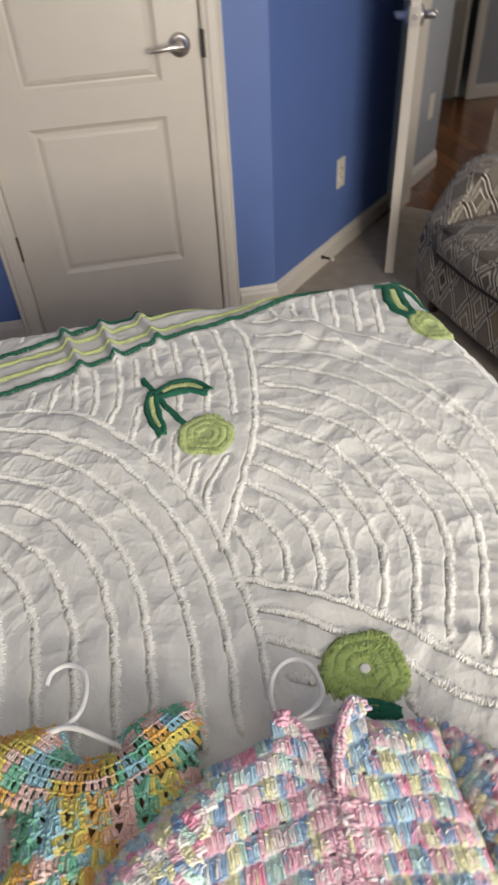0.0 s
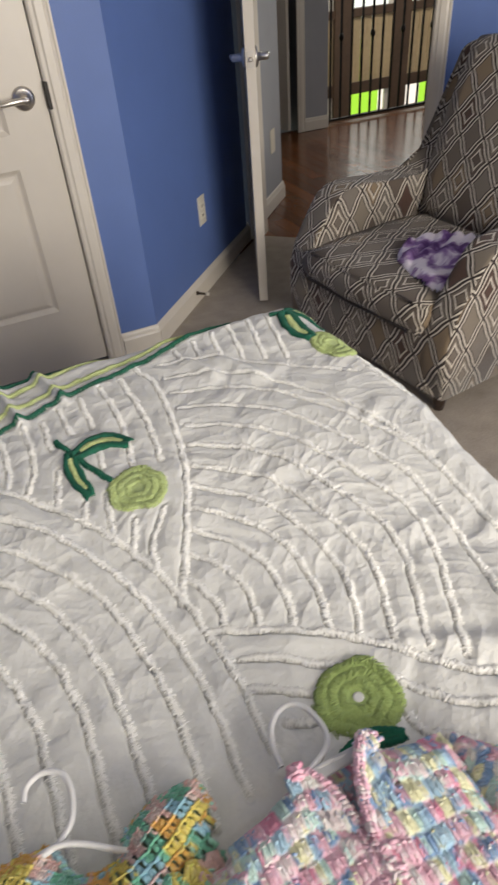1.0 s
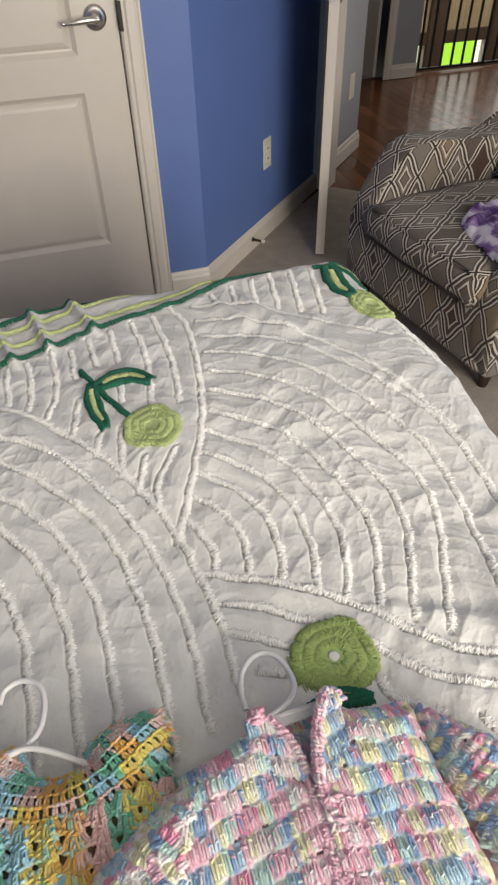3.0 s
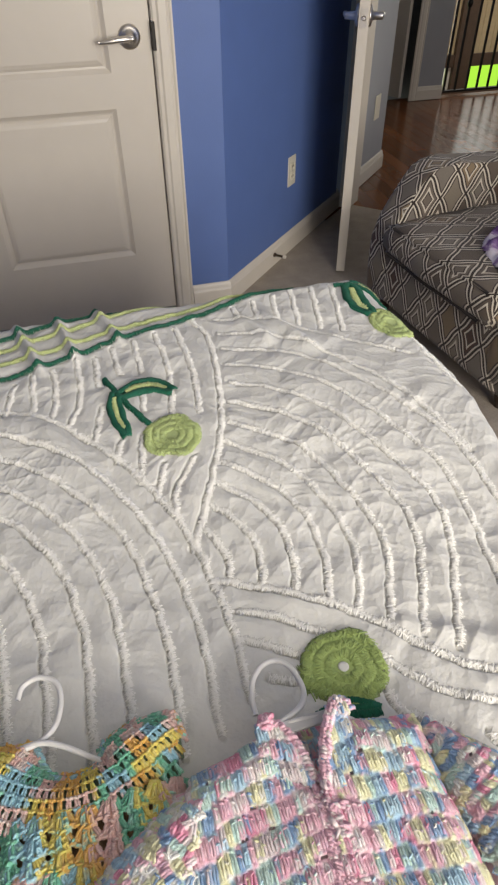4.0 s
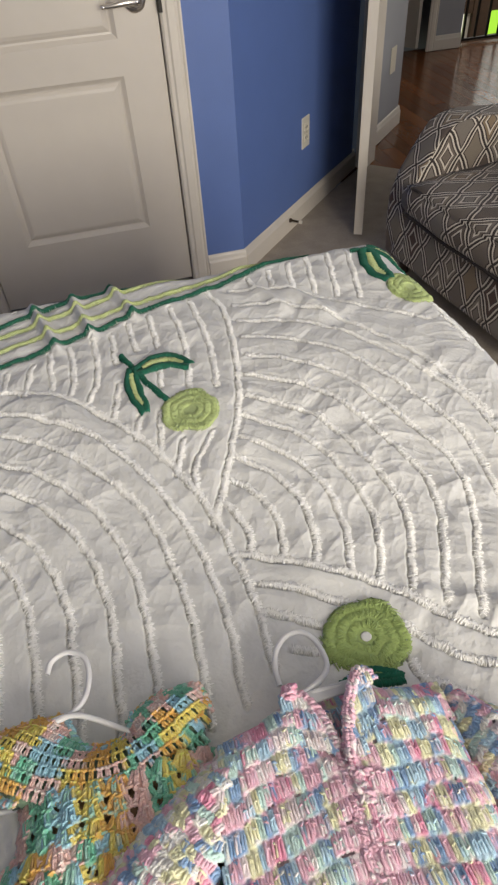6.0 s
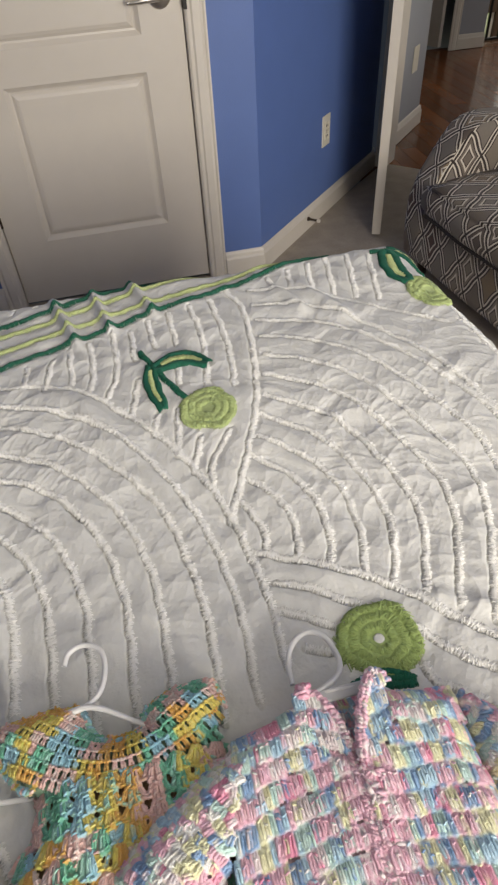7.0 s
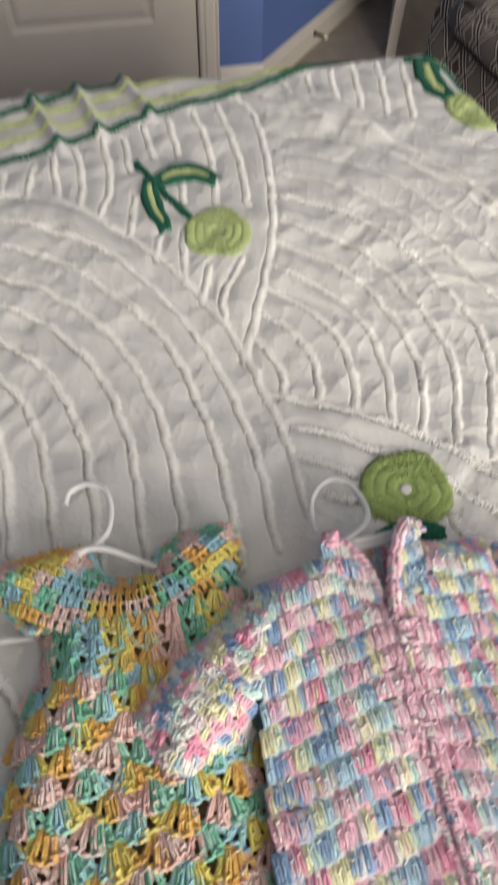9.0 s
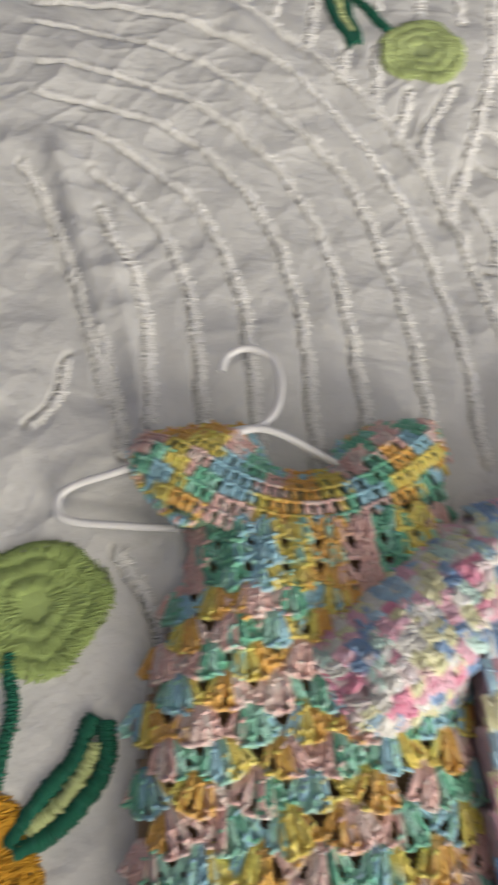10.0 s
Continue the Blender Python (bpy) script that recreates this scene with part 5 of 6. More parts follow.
cloth_sheet("back_panel", SKIRT, z_skirt, SHADED_BACK, dress, 0.006, hem=0.612)
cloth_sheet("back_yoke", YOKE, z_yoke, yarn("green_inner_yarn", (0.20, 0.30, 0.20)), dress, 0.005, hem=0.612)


def shell(kn, x, y, wide, tall, colour, lean=0.0, trebles=5):
    """A fan of treble stitches that spread from a shared hole, each of two twisted strands with wraps; the foot is scalloped."""
    g = kn.g
    ca, sa = math.cos(lean), math.sin(lean)
    at = lambda fx, fy: (x + fx * ca - fy * sa, y + fx * sa + fy * ca)
    ks = np.linspace(-1, 1, trebles) + 0.06 * g.normal(size=trebles)
    for k in sorted(ks, key=lambda k: -abs(k)):
        low = -tall * (0.50 - 0.26 * k * k) + 0.0006 * g.normal()
        top_ = 0.44 * tall - 0.0012 * abs(k)
        col, other = colour(k), colour(k + 0.2 * g.normal())
        hh = 0.0084 * (1 - 0.34 * k * k) * g.uniform(0.85, 1.1)
        for s_ in (-1, 1):
            kn.stitch(at(k * wide * 0.20 + s_ * 0.0009, top_), at(k * wide * 0.45 + s_ * 0.0013 + 0.0006 * g.normal(), low), 0.0016, hh * g.uniform(0.92, 1.05), col, other, 1.15, 0.42)
        for v in (g.uniform(0.15, 0.5), g.uniform(0.6, 0.95)):                        # the wraps that tie each stitch
            fx, fy = k * wide * (0.20 + 0.25 * v), top_ + (low - top_) * v
            tie = g.uniform(0.0004, 0.0020)
            kn.stitch(at(fx - 0.0022, fy - tie), at(fx + 0.0022, fy + tie), 0.0013, hh * (0.66 + 0.42 * v), other, col)
    for k in np.linspace(-0.9, 0.9, trebles - 1):                                     # chain loops along the foot
        low = -tall * (0.51 - 0.26 * k * k)
        kn.stitch(at(k * wide * 0.42 - 0.0026, low - 0.0006 * g.normal()), at(k * wide * 0.42 + 0.0026, low + 0.0008 * g.normal()), 0.0014, 0.0082 * (1 - 0.3 * k * k) * g.uniform(0.85, 1.1), colour(k), colour(k))


kn = Crochet(BRIGHT, 21, 0.34, 0.68)
COLUMN = [SALMON, GREEN, BLUEY, YELLOW, ORANGE, SALMON, GREEN, YELLOW, SALMON, GREEN, YELLOW]
for i in range(9):                                                # stacked columns below the yoke
    for r_ in range(3):
        x, y = -0.178 + 0.0205 * i - 0.004 * r_ * (1 - i / 4), 0.2165 - 0.0150 * r_ + 0.010 * ((i - 4) / 4) ** 2
        if inside(SKIRT, np.array(x), np.array(y)):
            shell(kn, x, y, 0.0220, 0.0205, lambda k, i=i: COLUMN[i + int(k + kn.g.normal() * 0.3 > 0.55)] if kn.g.random() < 0.9 else AQUA, 0.1 * kn.g.normal(), 4)
WHEEL = [GREEN, BLUEY, YELLOW, ORANGE, SALMON, SALMON]            # the dye, two colours to a shell
row, y = 0, 0.1745
while y > -0.15:
    spread = 0.0255 + 0.0060 * min(1.0, (0.1745 - y) / 0.07)
    i0 = row * 1.05 + 0.15 * kn.g.normal()
    for i in range(-6, 7):
        x = -0.125 + spread * (i + (0.5 if row % 2 else 0.0)) + 0.0008 * kn.g.normal()
        yc = y - 0.05 * (x + 0.12) + 0.0008 * kn.g.normal()
        if inside(SKIRT, np.array(x), np.array(yc)):
            def dye_of(k, at_=(x + 0.125) / spread + i0 + 0.12 * kn.g.normal()):
                c_ = WHEEL[int(math.floor(2 * (at_ + 0.46 * k + 0.25) + 0.22 * kn.g.normal())) % 6]
                return (AQUA if c_ in (GREEN, BLUEY) else PALEPINK if c_ == SALMON else c_) if kn.g.random() < 0.35 else c_
            shell(kn, x, yc, spread * 1.02, 0.0240, dye_of, 0.10 * kn.g.normal() + (0.10 if row % 2 else -0.10))
    y -= 0.0172
    row += 1
cord(kn, [(-0.188, 0.228), (-0.186, 0.208), (-0.196, 0.190), (-0.207, 0.176)], [SALMON, SALMON, PALEPINK], 0.0034, 0.005, pitch=0.0045)
kn.make("skirt", dress, z_skirt, "shell-stitched skirt in mixed yarn")

# yoke: upright stitches in rows that follow the neckline, with slits between them
kn = Crochet(BRIGHT, 31, 0.3, 0.60)
PATCHES = {ORANGE: [(-0.194, 0.298), (-0.160, 0.303), (-0.199, 0.243), (-0.108, 0.245), (-0.122, 0.231), (-0.132, 0.223), (-0.042, 0.260), (-0.003, 0.261), (-0.042, 0.230)],
           YELLOW: [(-0.191, 0.276), (-0.170, 0.282), (-0.203, 0.254), (-0.093, 0.244), (-0.137, 0.234), (-0.118, 0.215), (-0.038, 0.248), (-0.017, 0.263)],
           SALMON: [(-0.216, 0.292), (-0.157, 0.288), (-0.183, 0.274), (-0.134, 0.250), (-0.104, 0.228), (-0.162, 0.233), (-0.073, 0.260), (-0.049, 0.278), (-0.010, 0.287), (-0.054, 0.221)],
           GREEN: [(-0.213, 0.275), (-0.176, 0.252), (-0.141, 0.263), (-0.079, 0.230), (-0.063, 0.251), (-0.067, 0.280), (-0.024, 0.287), (-0.021, 0.240), (-0.086, 0.217)],
           BLUEY: [(-0.207, 0.264), (-0.157, 0.262), (-0.103, 0.214), (-0.069, 0.238), (-0.030, 0.272), (-0.019, 0.249), (-0.149, 0.245)]}


def yoke_dye(x, y, g):
    """The dye pools in patches a few stitches wide."""
    x, y = x + 0.0022 * g.normal(), y + 0.0016 * g.normal()
    c_ = min(PATCHES, key=lambda c: min((px - x) ** 2 + 1.6 * (py - y) ** 2 for px, py in PATCHES[c]))
    return (AQUA if c_ == GREEN else PALEPINK if c_ == SALMON else c_) if g.random() < 0.3 else c_


arc = spline([(-0.240, 0.330), (-0.190, 0.292), (-0.146, 0.262), (-0.107, 0.250), (-0.070, 0.257), (-0.030, 0.280), (0.010, 0.320)], 0.0058)
t = np.gradient(arc, axis=0)
t /= np.linalg.norm(t, axis=1, keepdims=True)
n_ = np.stack([t[:, 1], -t[:, 0]], 1)
for r_ in range(-6, 9):
    for (x, y), (nx_, ny_), (tx, ty) in zip(arc, n_, t):
        px, py = x + nx_ * r_ * 0.0104 + 0.0004 * kn.g.normal(), y + ny_ * r_ * 0.0104 + 0.0004 * kn.g.normal()
        if inside(YOKE, np.array(px), np.array(py)):
            col, other = yoke_dye(px, py, kn.g), yoke_dye(px, py, kn.g)
            hh = 0.0038 * kn.g.uniform(0.85, 1.15)
            for s_ in (-1, 1):
                a_, b_ = s_ * 0.0006 - 0.0004, s_ * 0.0015 + 0.0004
                kn.stitch((px - nx_ * 0.0040 + tx * a_, py - ny_ * 0.0040 + ty * a_), (px + nx_ * 0.0034 + tx * b_, py + ny_ * 0.0034 + ty * b_), 0.0012 if r_ in (0, 1) else 0.0015, hh, col, other, 1.0, 0.2)
            for s_ in (-1, 1):                                         # the V of the chain along the row's head
                hx, hy = px - nx_ * 0.0054, py - ny_ * 0.0054
                kn.stitch((hx + tx * 0.0027 * s_, hy + ty * 0.0027 * s_), (hx + nx_ * 0.0016, hy + ny_ * 0.0016), 0.0014, 0.0045 * kn.g.uniform(0.85, 1.12), other, col)
for a_, b_, cols in ((1, 4, [ORANGE, ORANGE, YELLOW, SALMON]), (3, 5, [SALMON, PALEPINK]), (4, 9, [AQUA, BLUEY, YELLOW, ORANGE, SALMON]), (13, 18, [GREEN, AQUA, PALEPINK, ORANGE, SALMON])):
    cord(kn, YOKE[a_:b_], cols, 0.0028, 0.0035)
kn.make("yoke", dress, z_yoke, "yoke of plain crocheted rows")
kn = Crochet(BRIGHT, 33)
cord(kn, [(-0.143, 0.303), (-0.134, 0.277), (-0.122, 0.2645), (-0.107, 0.2605), (-0.090, 0.2645), (-0.082, 0.273), (-0.078, 0.285)], [BLUEY, BLUEY, AQUA, BLUEY], 0.0026, 0.0035)
kn.make("neck_edging", dress, z_yoke, "blue-green neck edging")

# the cardigan: left front, right front, sleeves, collar, back
card = empty("crochet_cardigan", "pastel pink, blue and lemon crocheted baby cardigan", "cardigan")
LEFT = [(0.074, 0.250), (0.045, 0.240), (0.006, 0.230), (-0.006, 0.218), (-0.012, 0.187), (-0.018, 0.148), (-0.024, 0.110), (-0.030, 0.070), (-0.038, 0.0), (-0.050, -0.17), (0.080, -0.17), (0.084, -0.03), (0.090, 0.04), (0.093, 0.083), (0.098, 0.128), (0.101, 0.176), (0.096, 0.205), (0.086, 0.240)]
RIGHT = [(0.108, 0.186), (0.124, 0.222), (0.142, 0.244), (0.155, 0.240), (0.190, 0.230), (0.222, 0.214), (0.218, 0.200), (0.214, 0.150), (0.218, 0.05), (0.230, -0.17), (0.084, -0.17), (0.088, -0.03), (0.093, 0.04), (0.097, 0.083), (0.102, 0.128), (0.105, 0.172)]
SLEEVE = [(0.022, 0.234), (0.000, 0.226), (-0.038, 0.208), (-0.074, 0.187), (-0.100, 0.166), (-0.116, 0.150), (-0.122, 0.138), (-0.113, 0.118), (-0.103, 0.096), (-0.086, 0.087), (-0.066, 0.090), (-0.048, 0.098), (-0.032, 0.108), (-0.024, 0.125), (-0.012, 0.165), (0.010, 0.203)]
SLEEVE_R = [(0.219, 0.214), (0.232, 0.214), (0.250, 0.200), (0.268, 0.184), (0.300, 0.148), (0.330, 0.080), (0.345, -0.02), (0.28, -0.04), (0.236, 0.03), (0.217, 0.15)]
z_left = lie([(x - 0.022 if x < 0.0 else x + 0.025 if x > 0.079 and y < 0.2 else x, y) for x, y in LEFT], 0.056, 0.034, 0.030)
z_right = lie([(x - 0.025 if x < 0.11 else x, y) for x, y in RIGHT], 0.058, 0.034, 0.030)
z_sleeve = lie([(x + 0.030 if x > -0.03 and y > 0.11 else x, y) for x, y in SLEEVE], 0.070, 0.036, 0.034, 0.003, tilt=(-0.11, 0.0), mid=(-0.06, 0.14))
z_sleeve_r = lie(SLEEVE_R, 0.064, 0.026, 0.035, 0.002)
INNER = yarn("pastel_inner_yarn", (0.66, 0.50, 0.54))
BACK = [(0.070, 0.248), (0.145, 0.248), (0.222, 0.205), (0.215, -0.16), (-0.03, -0.16), (-0.010, 0.20)]
z_back = lie(BACK, 0.030, 0.018, 0.03, 0.001)
cloth_sheet("back_lining", BACK, z_back, INNER, card, 0.004)
cloth_sheet("left_lining", LEFT, z_left, INNER, card, 0.001, hem=0.612)
cloth_sheet("right_lining", RIGHT, z_right, INNER, card, 0.001, hem=0.612)
cloth_sheet("sleeve_lining", SLEEVE, z_sleeve, INNER, card, 0.004, hem=0.640)
cloth_sheet("sleeve_lining", SLEEVE_R, z_sleeve_r, INNER, card, 0.004, hem=0.612)
SOFT = [PINK, BLUSH, LEMON, LEMON, MINT, SKYBLUE, DENIM, PINK, ROSE, LEMON, MINT, DENIM, SKYBLUE, PINK]


def by_band(x, y, side):
    """How pink the yarn runs beside the front opening."""
    gap = abs(x - 0.100) if y > 0.12 else abs(x - 0.097)
    near_ = max(0.0, 1 - gap / (0.040 if side > 0 else 0.024))
    return min(0.9, 1.7 * near_) if 0.06 < y < 0.19 else 0.45 * near_


kn = Crochet(PASTEL, 41, 0.5, 0.80)
block_rows(kn, LEFT, 0.262, -0.17, 0.17, 0.03, SOFT, tint=lambda x, y: by_band(x, y, -1))
kn.make("left_front", card, z_left, "left front in basket-like puffed rows")
kn = Crochet(PASTEL, 43, 0.5, 0.80)
block_rows(kn, RIGHT, 0.246, -0.17, -0.15, 0.14, SOFT, tint=lambda x, y: by_band(x, y, 1))
kn.make("right_front", card, z_right, "right front in basket-like puffed rows")
kn = Crochet(PASTEL, 45)
block_rows(kn, [(0.070, 0.248), (0.145, 0.248), (0.140, 0.16), (0.080, 0.16)], 0.244, 0.15, -0.05, 0.11, [PINK, ROSE, DENIM, BLUSH, LEMON, SKYBLUE])
kn.make("back", card, z_back, "back of the cardigan inside the neck")


def sleeve_knit(kn, poly, axis, pitch, order):
    """Rows across a sleeve: short slanted double stitches, in uneven blots of colour."""
    g = kn.g
    ax = np.array(axis) / np.linalg.norm(axis)
    cr = np.array((-ax[1], ax[0]))
    c0 = np.mean(np.array(poly), 0)
    for i in range(-24, 25):
        runs = colour_runs(g, order, (1, 4))
        for j in range(-34, 35):
            p_ = c0 + ax * (i * pitch + 0.0008 * g.normal() + 0.0016 * math.sin(j * 0.9 + i)) + cr * (j * 0.0050 + 0.0005 * g.normal() + (0.0025 if i % 2 else 0))
            col = next(runs)
            if inside(poly, np.array(p_[0]), np.array(p_[1])):
                other = col if g.random() < 0.7 else int(g.choice(order))
                sl = cr * 0.0014 * g.normal()
                hh = 0.0046 * g.uniform(0.8, 1.12)
                for s_ in (-1, 1):
                    kn.stitch(p_ - ax * pitch * 0.42 - sl + cr * s_ * 0.0011, p_ + ax * pitch * 0.42 + sl + cr * s_ * 0.0013, 0.0021, hh, col, other, 1.0, 0.30)
                if g.random() < 0.5:
                    w = p_ + ax * pitch * g.uniform(-0.3, 0.4)
                    kn.stitch(w - cr * 0.0022 - sl * 0.6, w + cr * 0.0022 + sl * 0.6, 0.0013, hh, other, col)


kn = Crochet(PASTEL, 47, 0.4, 0.62)
sleeve_knit(kn, SLEEVE, (-0.82, -0.57), 0.0088, [PINK, CREAM, LEMON, PINK, DENIM, MINT, CREAM, ROSE, BLUSH, LEMON, SKYBLUE])
for first, last, cols in ((4, 8, [PINK, ROSE, BLUSH]), (8, 12, [PINK, BLUSH, CREAM, MINT])):
    for inset in (0.01, 0.06):
        cord(kn, [(x + (-0.06 - x) * inset, y + (0.15 - y) * inset) for x, y in SLEEVE[first:last + 1]], cols, 0.0034, 0.0045, pitch=0.0046)
kn.make("sleeve", card, z_sleeve, "puffed sleeve folded over the dress")
kn = Crochet(PASTEL, 49)
sleeve_knit(kn, SLEEVE_R, (0.45, -0.89), 0.0088, [PINK, LEMON, MINT, CREAM, SKYBLUE, BLUSH, ROSE, LEMON, DENIM])
clump(kn, 0.236, 0.205, (0.005, 0.005), 26, [PINK, ROSE, BLUSH, DENIM, PINK], lift=0.004)
kn.make("sleeve", card, z_sleeve_r, "puffed sleeve lying flat")

# pink front bands that meet at the opening, with slits between the fastenings
CENTRE = [(0.1035, 0.190), (0.1035, 0.172), (0.1015, 0.149), (0.0995, 0.128), (0.0960, 0.083), (0.0925, 0.041), (0.090, 0.0), (0.083, -0.16)]
mid_line = spline(CENTRE, 0.004)
kn = Crochet(PASTEL, 53)
for side in (-1, 1):
    for off in (0.0016, 0.0050):
        cord(kn, [(x + side * (off + (0.0030 * max(0.0, math.sin(y * 240 + 2.1)) ** 3 if off < 0.003 else 0.0012 * math.sin(y * 300))), y) for x, y in mid_line],
             [PINK, PINK, PINK, BLUSH, PINK], 0.0028, 0.0040, pitch=0.0034)
clump(kn, 0.111, 0.143, (0.004, 0.013), 40, [PINK, PINK, BLUSH], 0.0028, 0.0052)
z_band = lambda x, y: np.where(np.asarray(x) < np.interp(y, [p[1] for p in CENTRE[::-1]], [p[0] for p in CENTRE[::-1]]), z_left(np.asarray(x) - 0.008, y), z_right(np.asarray(x) + 0.008, y))
kn.make("front_band", card, z_band, "pink crocheted button bands")

# the collar: two folded flaps edged in pink
FLAP_R = [(0.140, 0.247), (0.151, 0.242), (0.150, 0.222), (0.140, 0.192), (0.122, 0.182), (0.108, 0.181), (0.113, 0.201), (0.123, 0.224)]
FLAP_L = [(0.072, 0.250), (0.086, 0.240), (0.096, 0.220), (0.101, 0.192), (0.090, 0.186), (0.070, 0.196), (0.054, 0.214), (0.060, 0.236)]
z_flap_r = lambda x, y: 0.0 * x + 0.668 - 0.06 * np.clip(0.225 - np.asarray(y), 0, 1)
z_flap_l = lambda x, y: 0.0 * x + 0.661 - 0.06 * np.clip(0.225 - np.asarray(y), 0, 1) + 0.10 * (np.clip(x, 0.05, 0.09) - 0.09)
cloth_sheet("collar_lining", FLAP_R, z_flap_r, INNER, card, 0.002, step=0.003, hem=0.655)
cloth_sheet("collar_lining", FLAP_L, z_flap_l, INNER, card, 0.002, step=0.003, hem=0.648)
kn = Crochet(PASTEL, 54)
block_rows(kn, FLAP_R, 0.236, 0.17, 0.10, 0.13, [LEMON, BLUSH, SKYBLUE, CREAM, DENIM], pitch=0.0180)
for dx in (0.0, 0.0036):
    cord(kn, [(x + dx, y - dx * 0.3) for x, y in ((0.143, 0.247), (0.133, 0.238), (0.122, 0.221), (0.113, 0.200), (0.106, 0.178))], [PINK, BLUSH, PINK, PINK], 0.0032, 0.0062)
cord(kn, [(0.138, 0.248), (0.149, 0.246), (0.154, 0.236)], [PINK, DENIM, BLUSH], 0.0030, 0.005)
kn.make("collar", card, z_flap_r, "pink edged folded collar", step=0.001)
kn = Crochet(PASTEL, 55)
block_rows(kn, FLAP_L, 0.238, 0.17, -0.30, 0.08, [PINK, DENIM, PINK, SKYBLUE, BLUSH, CREAM], pitch=0.0180)
cord(kn, [(0.070, 0.250), (0.078, 0.247), (0.087, 0.239), (0.096, 0.220), (0.102, 0.190)], [PINK, BLUSH, PINK], 0.0032, 0.0060)
clump(kn, 0.0735, 0.2485, (0.0025, 0.0025), 18, [PINK, BLUSH, PINK, ROSE], 0.0026, 0.008)
kn.make("collar", card, z_flap_l, "pink edged folded collar", step=0.001)


# hangers
def hanger(name, hook, arms, label):
    t = empty(name, label, "hanger", "baby hangers")
    def smooth3(pts, n=10):
        p = np.array(pts)
        q = np.vstack([2 * p[0] - p[1], p, 2 * p[-1] - p[-2]])
        tt = np.linspace(0, 1, n)[:, None]
        out = np.vstack([0.5 * (2 * q[i] + (q[i + 1] - q[i - 1]) * tt + (2 * q[i - 1] - 5 * q[i] + 4 * q[i + 1] - q[i + 2]) * tt ** 2 + (3 * q[i] - q[i - 1] - 3 * q[i + 1] + q[i + 2]) * tt ** 3) for i in range(1, len(q) - 2)])
        return [Vector(v) for k_, v in enumerate(out) if k_ == 0 or np.linalg.norm(v - out[k_ - 1]) > 1e-5]
    part("hook", tube_bm(smooth3(hook), 0.0030, 10), PLASTIC, t, smooth=True)
    part("arm", tube_bm(smooth3(arms), 0.0029, 10), PLASTIC, t, smooth=True)
    return t


hz_ = 0.628
hanger("baby_hanger", [(-0.160, 0.354, hz_), (-0.154, 0.367, hz_ + 0.002), (-0.138, 0.372, hz_ + 0.003), (-0.121, 0.362, hz_ + 0.004), (-0.116, 0.341, hz_ + 0.005), (-0.121, 0.316, hz_ + 0.007), (-0.134, 0.301, hz_ + 0.010), (-0.150, 0.296, hz_ + 0.012)],
       [(-0.02, 0.240, 0.618), (-0.05, 0.252, 0.624), (-0.085, 0.270, 0.634), (-0.133, 0.297, hz_ + 0.012), (-0.180, 0.293, 0.634), (-0.231, 0.280, 0.626), (-0.272, 0.271, 0.621), (-0.282, 0.259, 0.621), (-0.274, 0.246, 0.621), (-0.235, 0.239, 0.620), (-0.190, 0.235, 0.617), (-0.10, 0.230, 0.615), (-0.03, 0.232, 0.616)],
       "white plastic baby hanger inside the crocheted dress")
hanger("baby_hanger", [(0.071, 0.272, 0.628), (0.072, 0.291, 0.629), (0.079, 0.309, 0.630), (0.092, 0.320, 0.632), (0.107, 0.321, 0.633), (0.118, 0.311, 0.634), (0.123, 0.294, 0.636), (0.123, 0.277, 0.639), (0.116, 0.264, 0.643), (0.103, 0.255, 0.647), (0.085, 0.247, 0.652)],
       [(0.0, 0.190, 0.618), (0.04, 0.215, 0.624), (0.085, 0.243, 0.648), (0.118, 0.245, 0.651), (0.150, 0.240, 0.646), (0.19, 0.212, 0.626), (0.215, 0.190, 0.618)],
       "white plastic baby hanger inside the pastel cardigan")
tag_h = bpy.data.objects["baby_hanger.001"]
part("flat_web", box_bm(0.084, 0.236, 0.6495, 0.150, 0.249, 0.6535, 0.0018), CLEAR, tag_h, "frosted plastic web")

# ---- purple tie-dyed cloth on the armchair ----
PURPLE = bpy.data.materials.new("purple_tie_dyed_cotton")
PURPLE.use_nodes = True
nt_ = PURPLE.node_tree
tc_ = nt_.nodes.new("ShaderNodeTexCoord")
nz_ = nt_.nodes.new("ShaderNodeTexNoise")
nz_.inputs["Scale"].default_value = 15
nz_.inputs["Detail"].default_value = 5
nz_.inputs["Distortion"].default_value = 0.7
rp_ = nt_.nodes.new("ShaderNodeValToRGB")
for pos, c in ((0.38, (0.10, 0.04, 0.17, 1)), (0.48, (0.30, 0.18, 0.40, 1)), (0.57, (0.76, 0.70, 0.78, 1))):
    if pos == 0.38:
        rp_.color_ramp.elements[0].position, rp_.color_ramp.elements[0].color = pos, c
    elif pos == 0.57:
        rp_.color_ramp.elements[-1].position, rp_.color_ramp.elements[-1].color = pos, c
    else:
        rp_.color_ramp.elements.new(pos).color = c
nt_.links.new(tc_.outputs["Object"], nz_.inputs["Vector"])
nt_.links.new(nz_.outputs["Fac"], rp_.inputs[0])
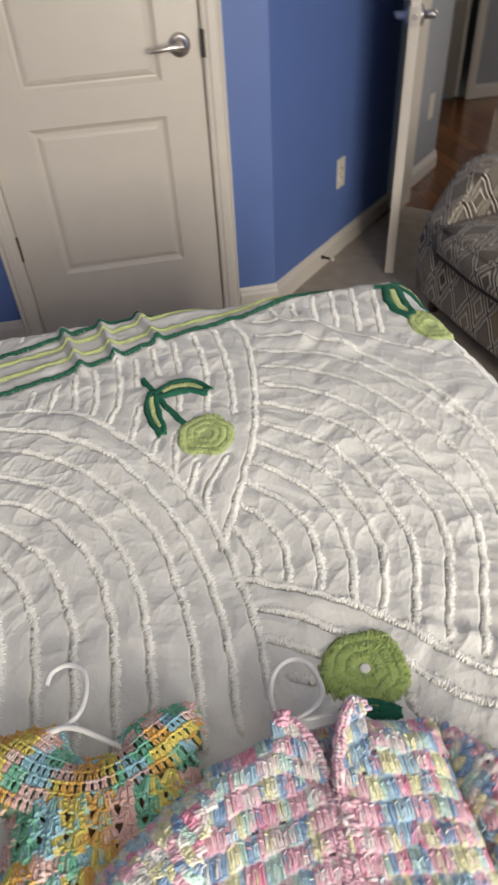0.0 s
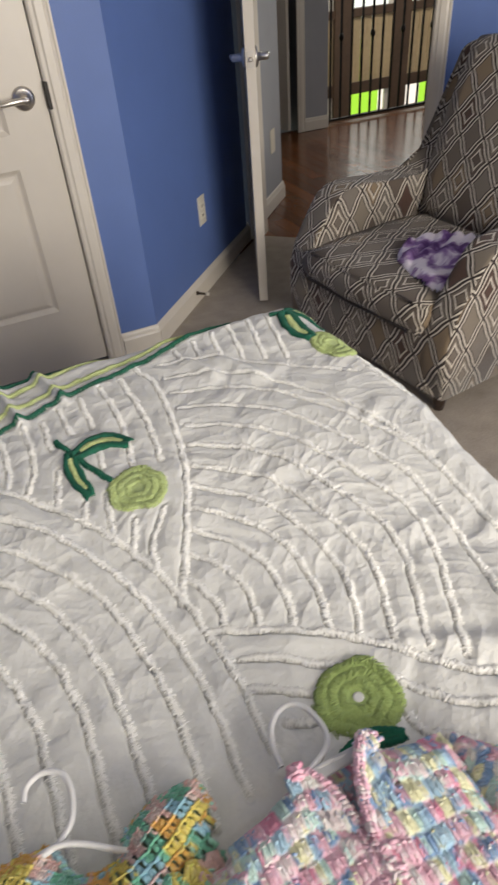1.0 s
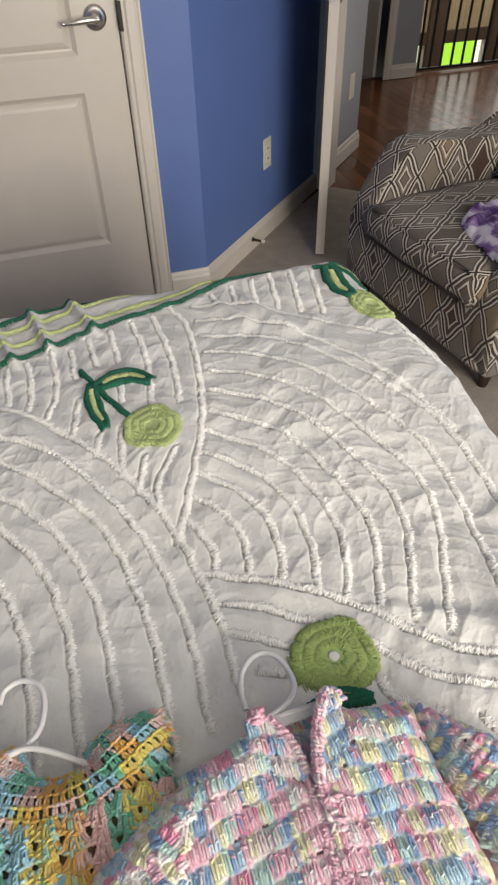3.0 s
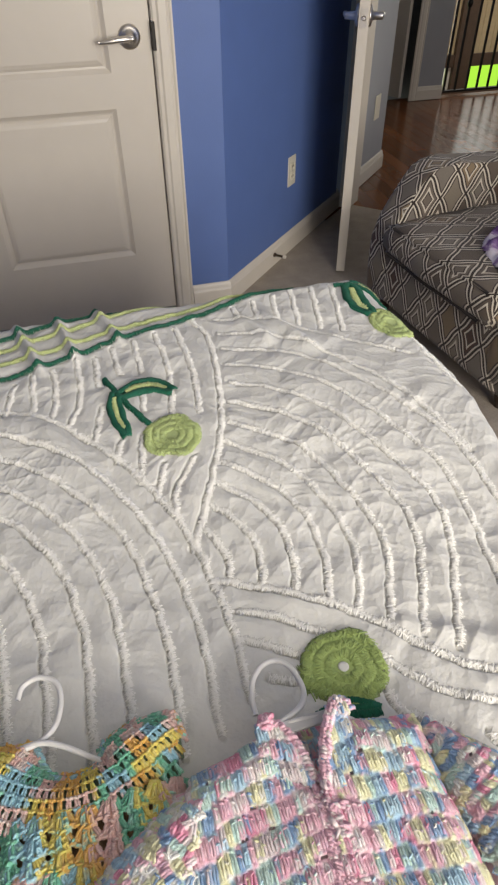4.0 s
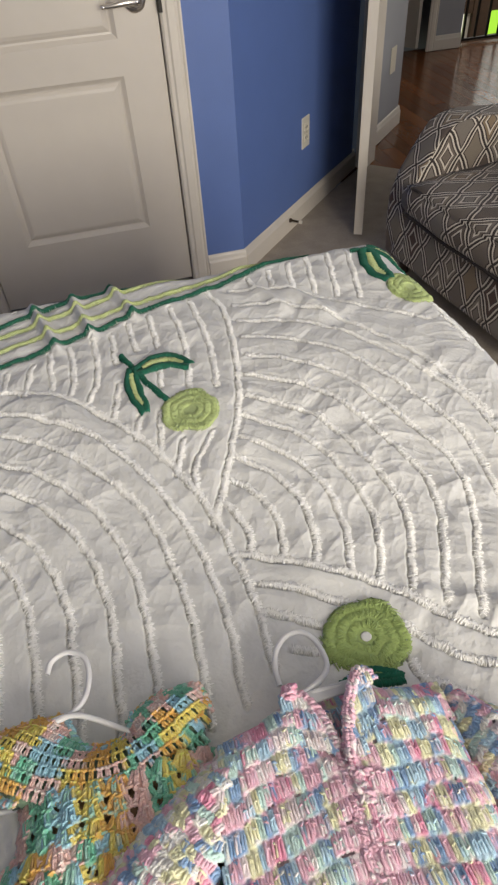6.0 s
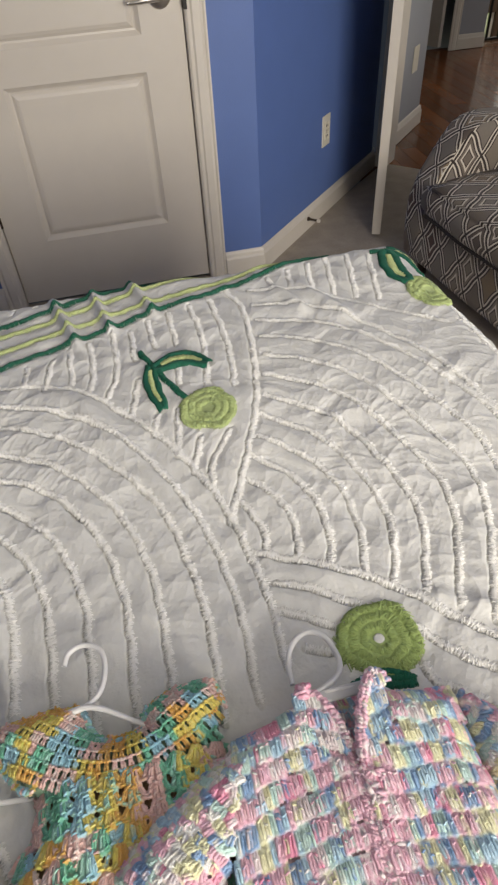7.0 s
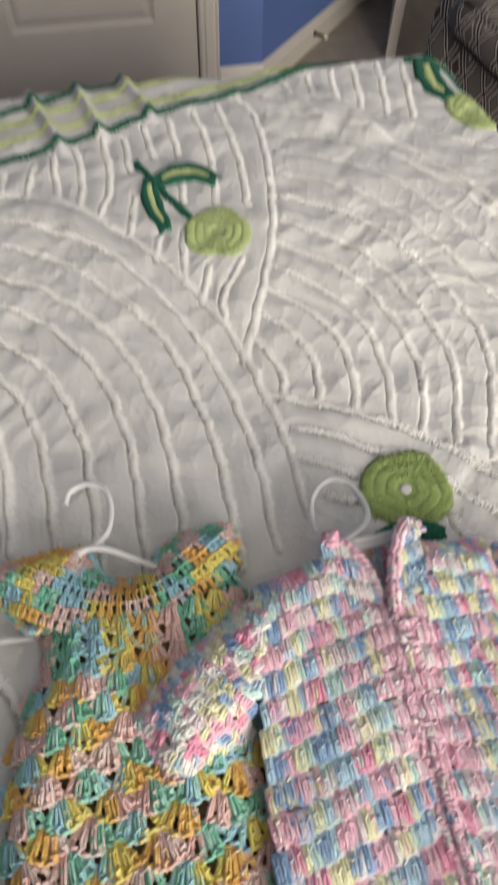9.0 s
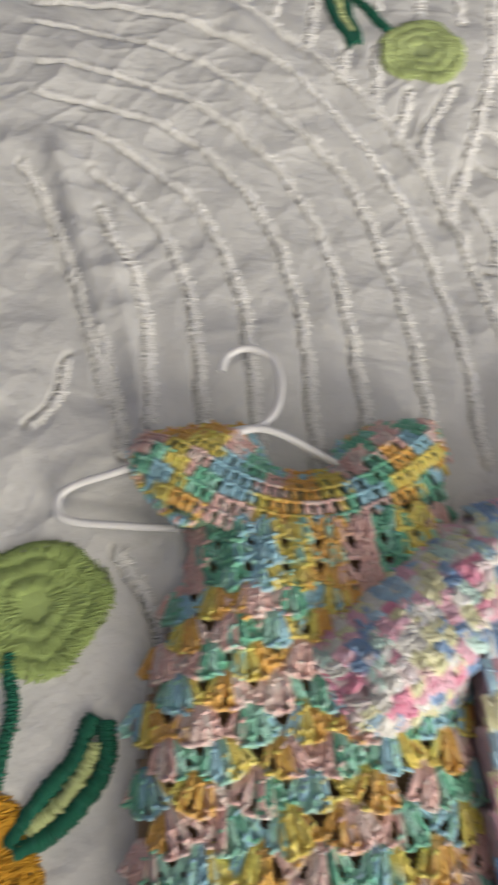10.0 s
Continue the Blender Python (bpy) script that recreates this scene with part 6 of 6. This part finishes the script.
nt_.links.new(rp_.outputs[0], nt_.nodes["Principled BSDF"].inputs["Base Color"])
nt_.nodes["Principled BSDF"].inputs["Roughness"].default_value = 0.9
CL = [(1.235, 1.69), (1.29, 1.755), (1.36, 1.79), (1.49, 1.75), (1.56, 1.66), (1.54, 1.54), (1.44, 1.47), (1.33, 1.437), (1.26, 1.435), (1.19, 1.44), (1.175, 1.49), (1.20, 1.60)]


def z_cloth(x, y):
    d = edge_distance(CL, x, y)
    s = np.clip(d / 0.02, 0, 1)
    return 0.386 + 0.018 * s + 0.014 * s * np.abs(np.sin(x * 30 + 5 * np.sin(y * 13))) + 0.007 * np.sin(y * 33 + x * 22)


cl = cloth_sheet("purple_cloth", CL, z_cloth, PURPLE, None, 0.0, 0.005)
tagged(cl, "crumpled purple and white tie-dyed cloth on the armchair seat", "cloth")
cl.matrix_world = CHAIR_AT
sd = cl.modifiers.new("thick", "SOLIDIFY")
sd.thickness = 0.003

# ---- hall floorboards ----
board_mesh = {}
rng = random.Random(5)
W_B = 0.083
for i in range(int((4.9 - 1.2) / W_B)):
    x = 1.2 + i * W_B
    y = 1.2 - rng.random() * 0.9
    while y < 4.95:
        ln = rng.choice((0.6, 0.9, 1.2, 1.5))
        a, b = max(y, 1.2), min(y + ln, 4.955)
        y += ln
        if b - a < 0.05:
            continue
        if x + W_B < 1.45 and b < 3.0:
            continue
        mid = (a + b) / 2
        if x + mid < 4.0:   # under the bedroom side of the threshold
            if x + b < 4.15:
                continue
        ln = round(b - a, 1)
        key = (ln,)
        if key not in board_mesh:
            bmx = box_bm(0.0006, 0, -0.012, W_B - 0.0006, b - a - 0.0012, 0.0, 0.0008, segments=1)
            mx_ = bpy.data.meshes.new("floorboard")
            bmx.to_mesh(mx_)
            bmx.free()
            mx_.materials.append(BOARD)
            board_mesh[key] = (mx_, b - a)
        me_, l0 = board_mesh[key]
        ob = new("floorboard", me_)
        ob.location = (x, a, -0.004)
        ob.scale = (1, (b - a) / l0, 1)
        ob.parent = hall_floor
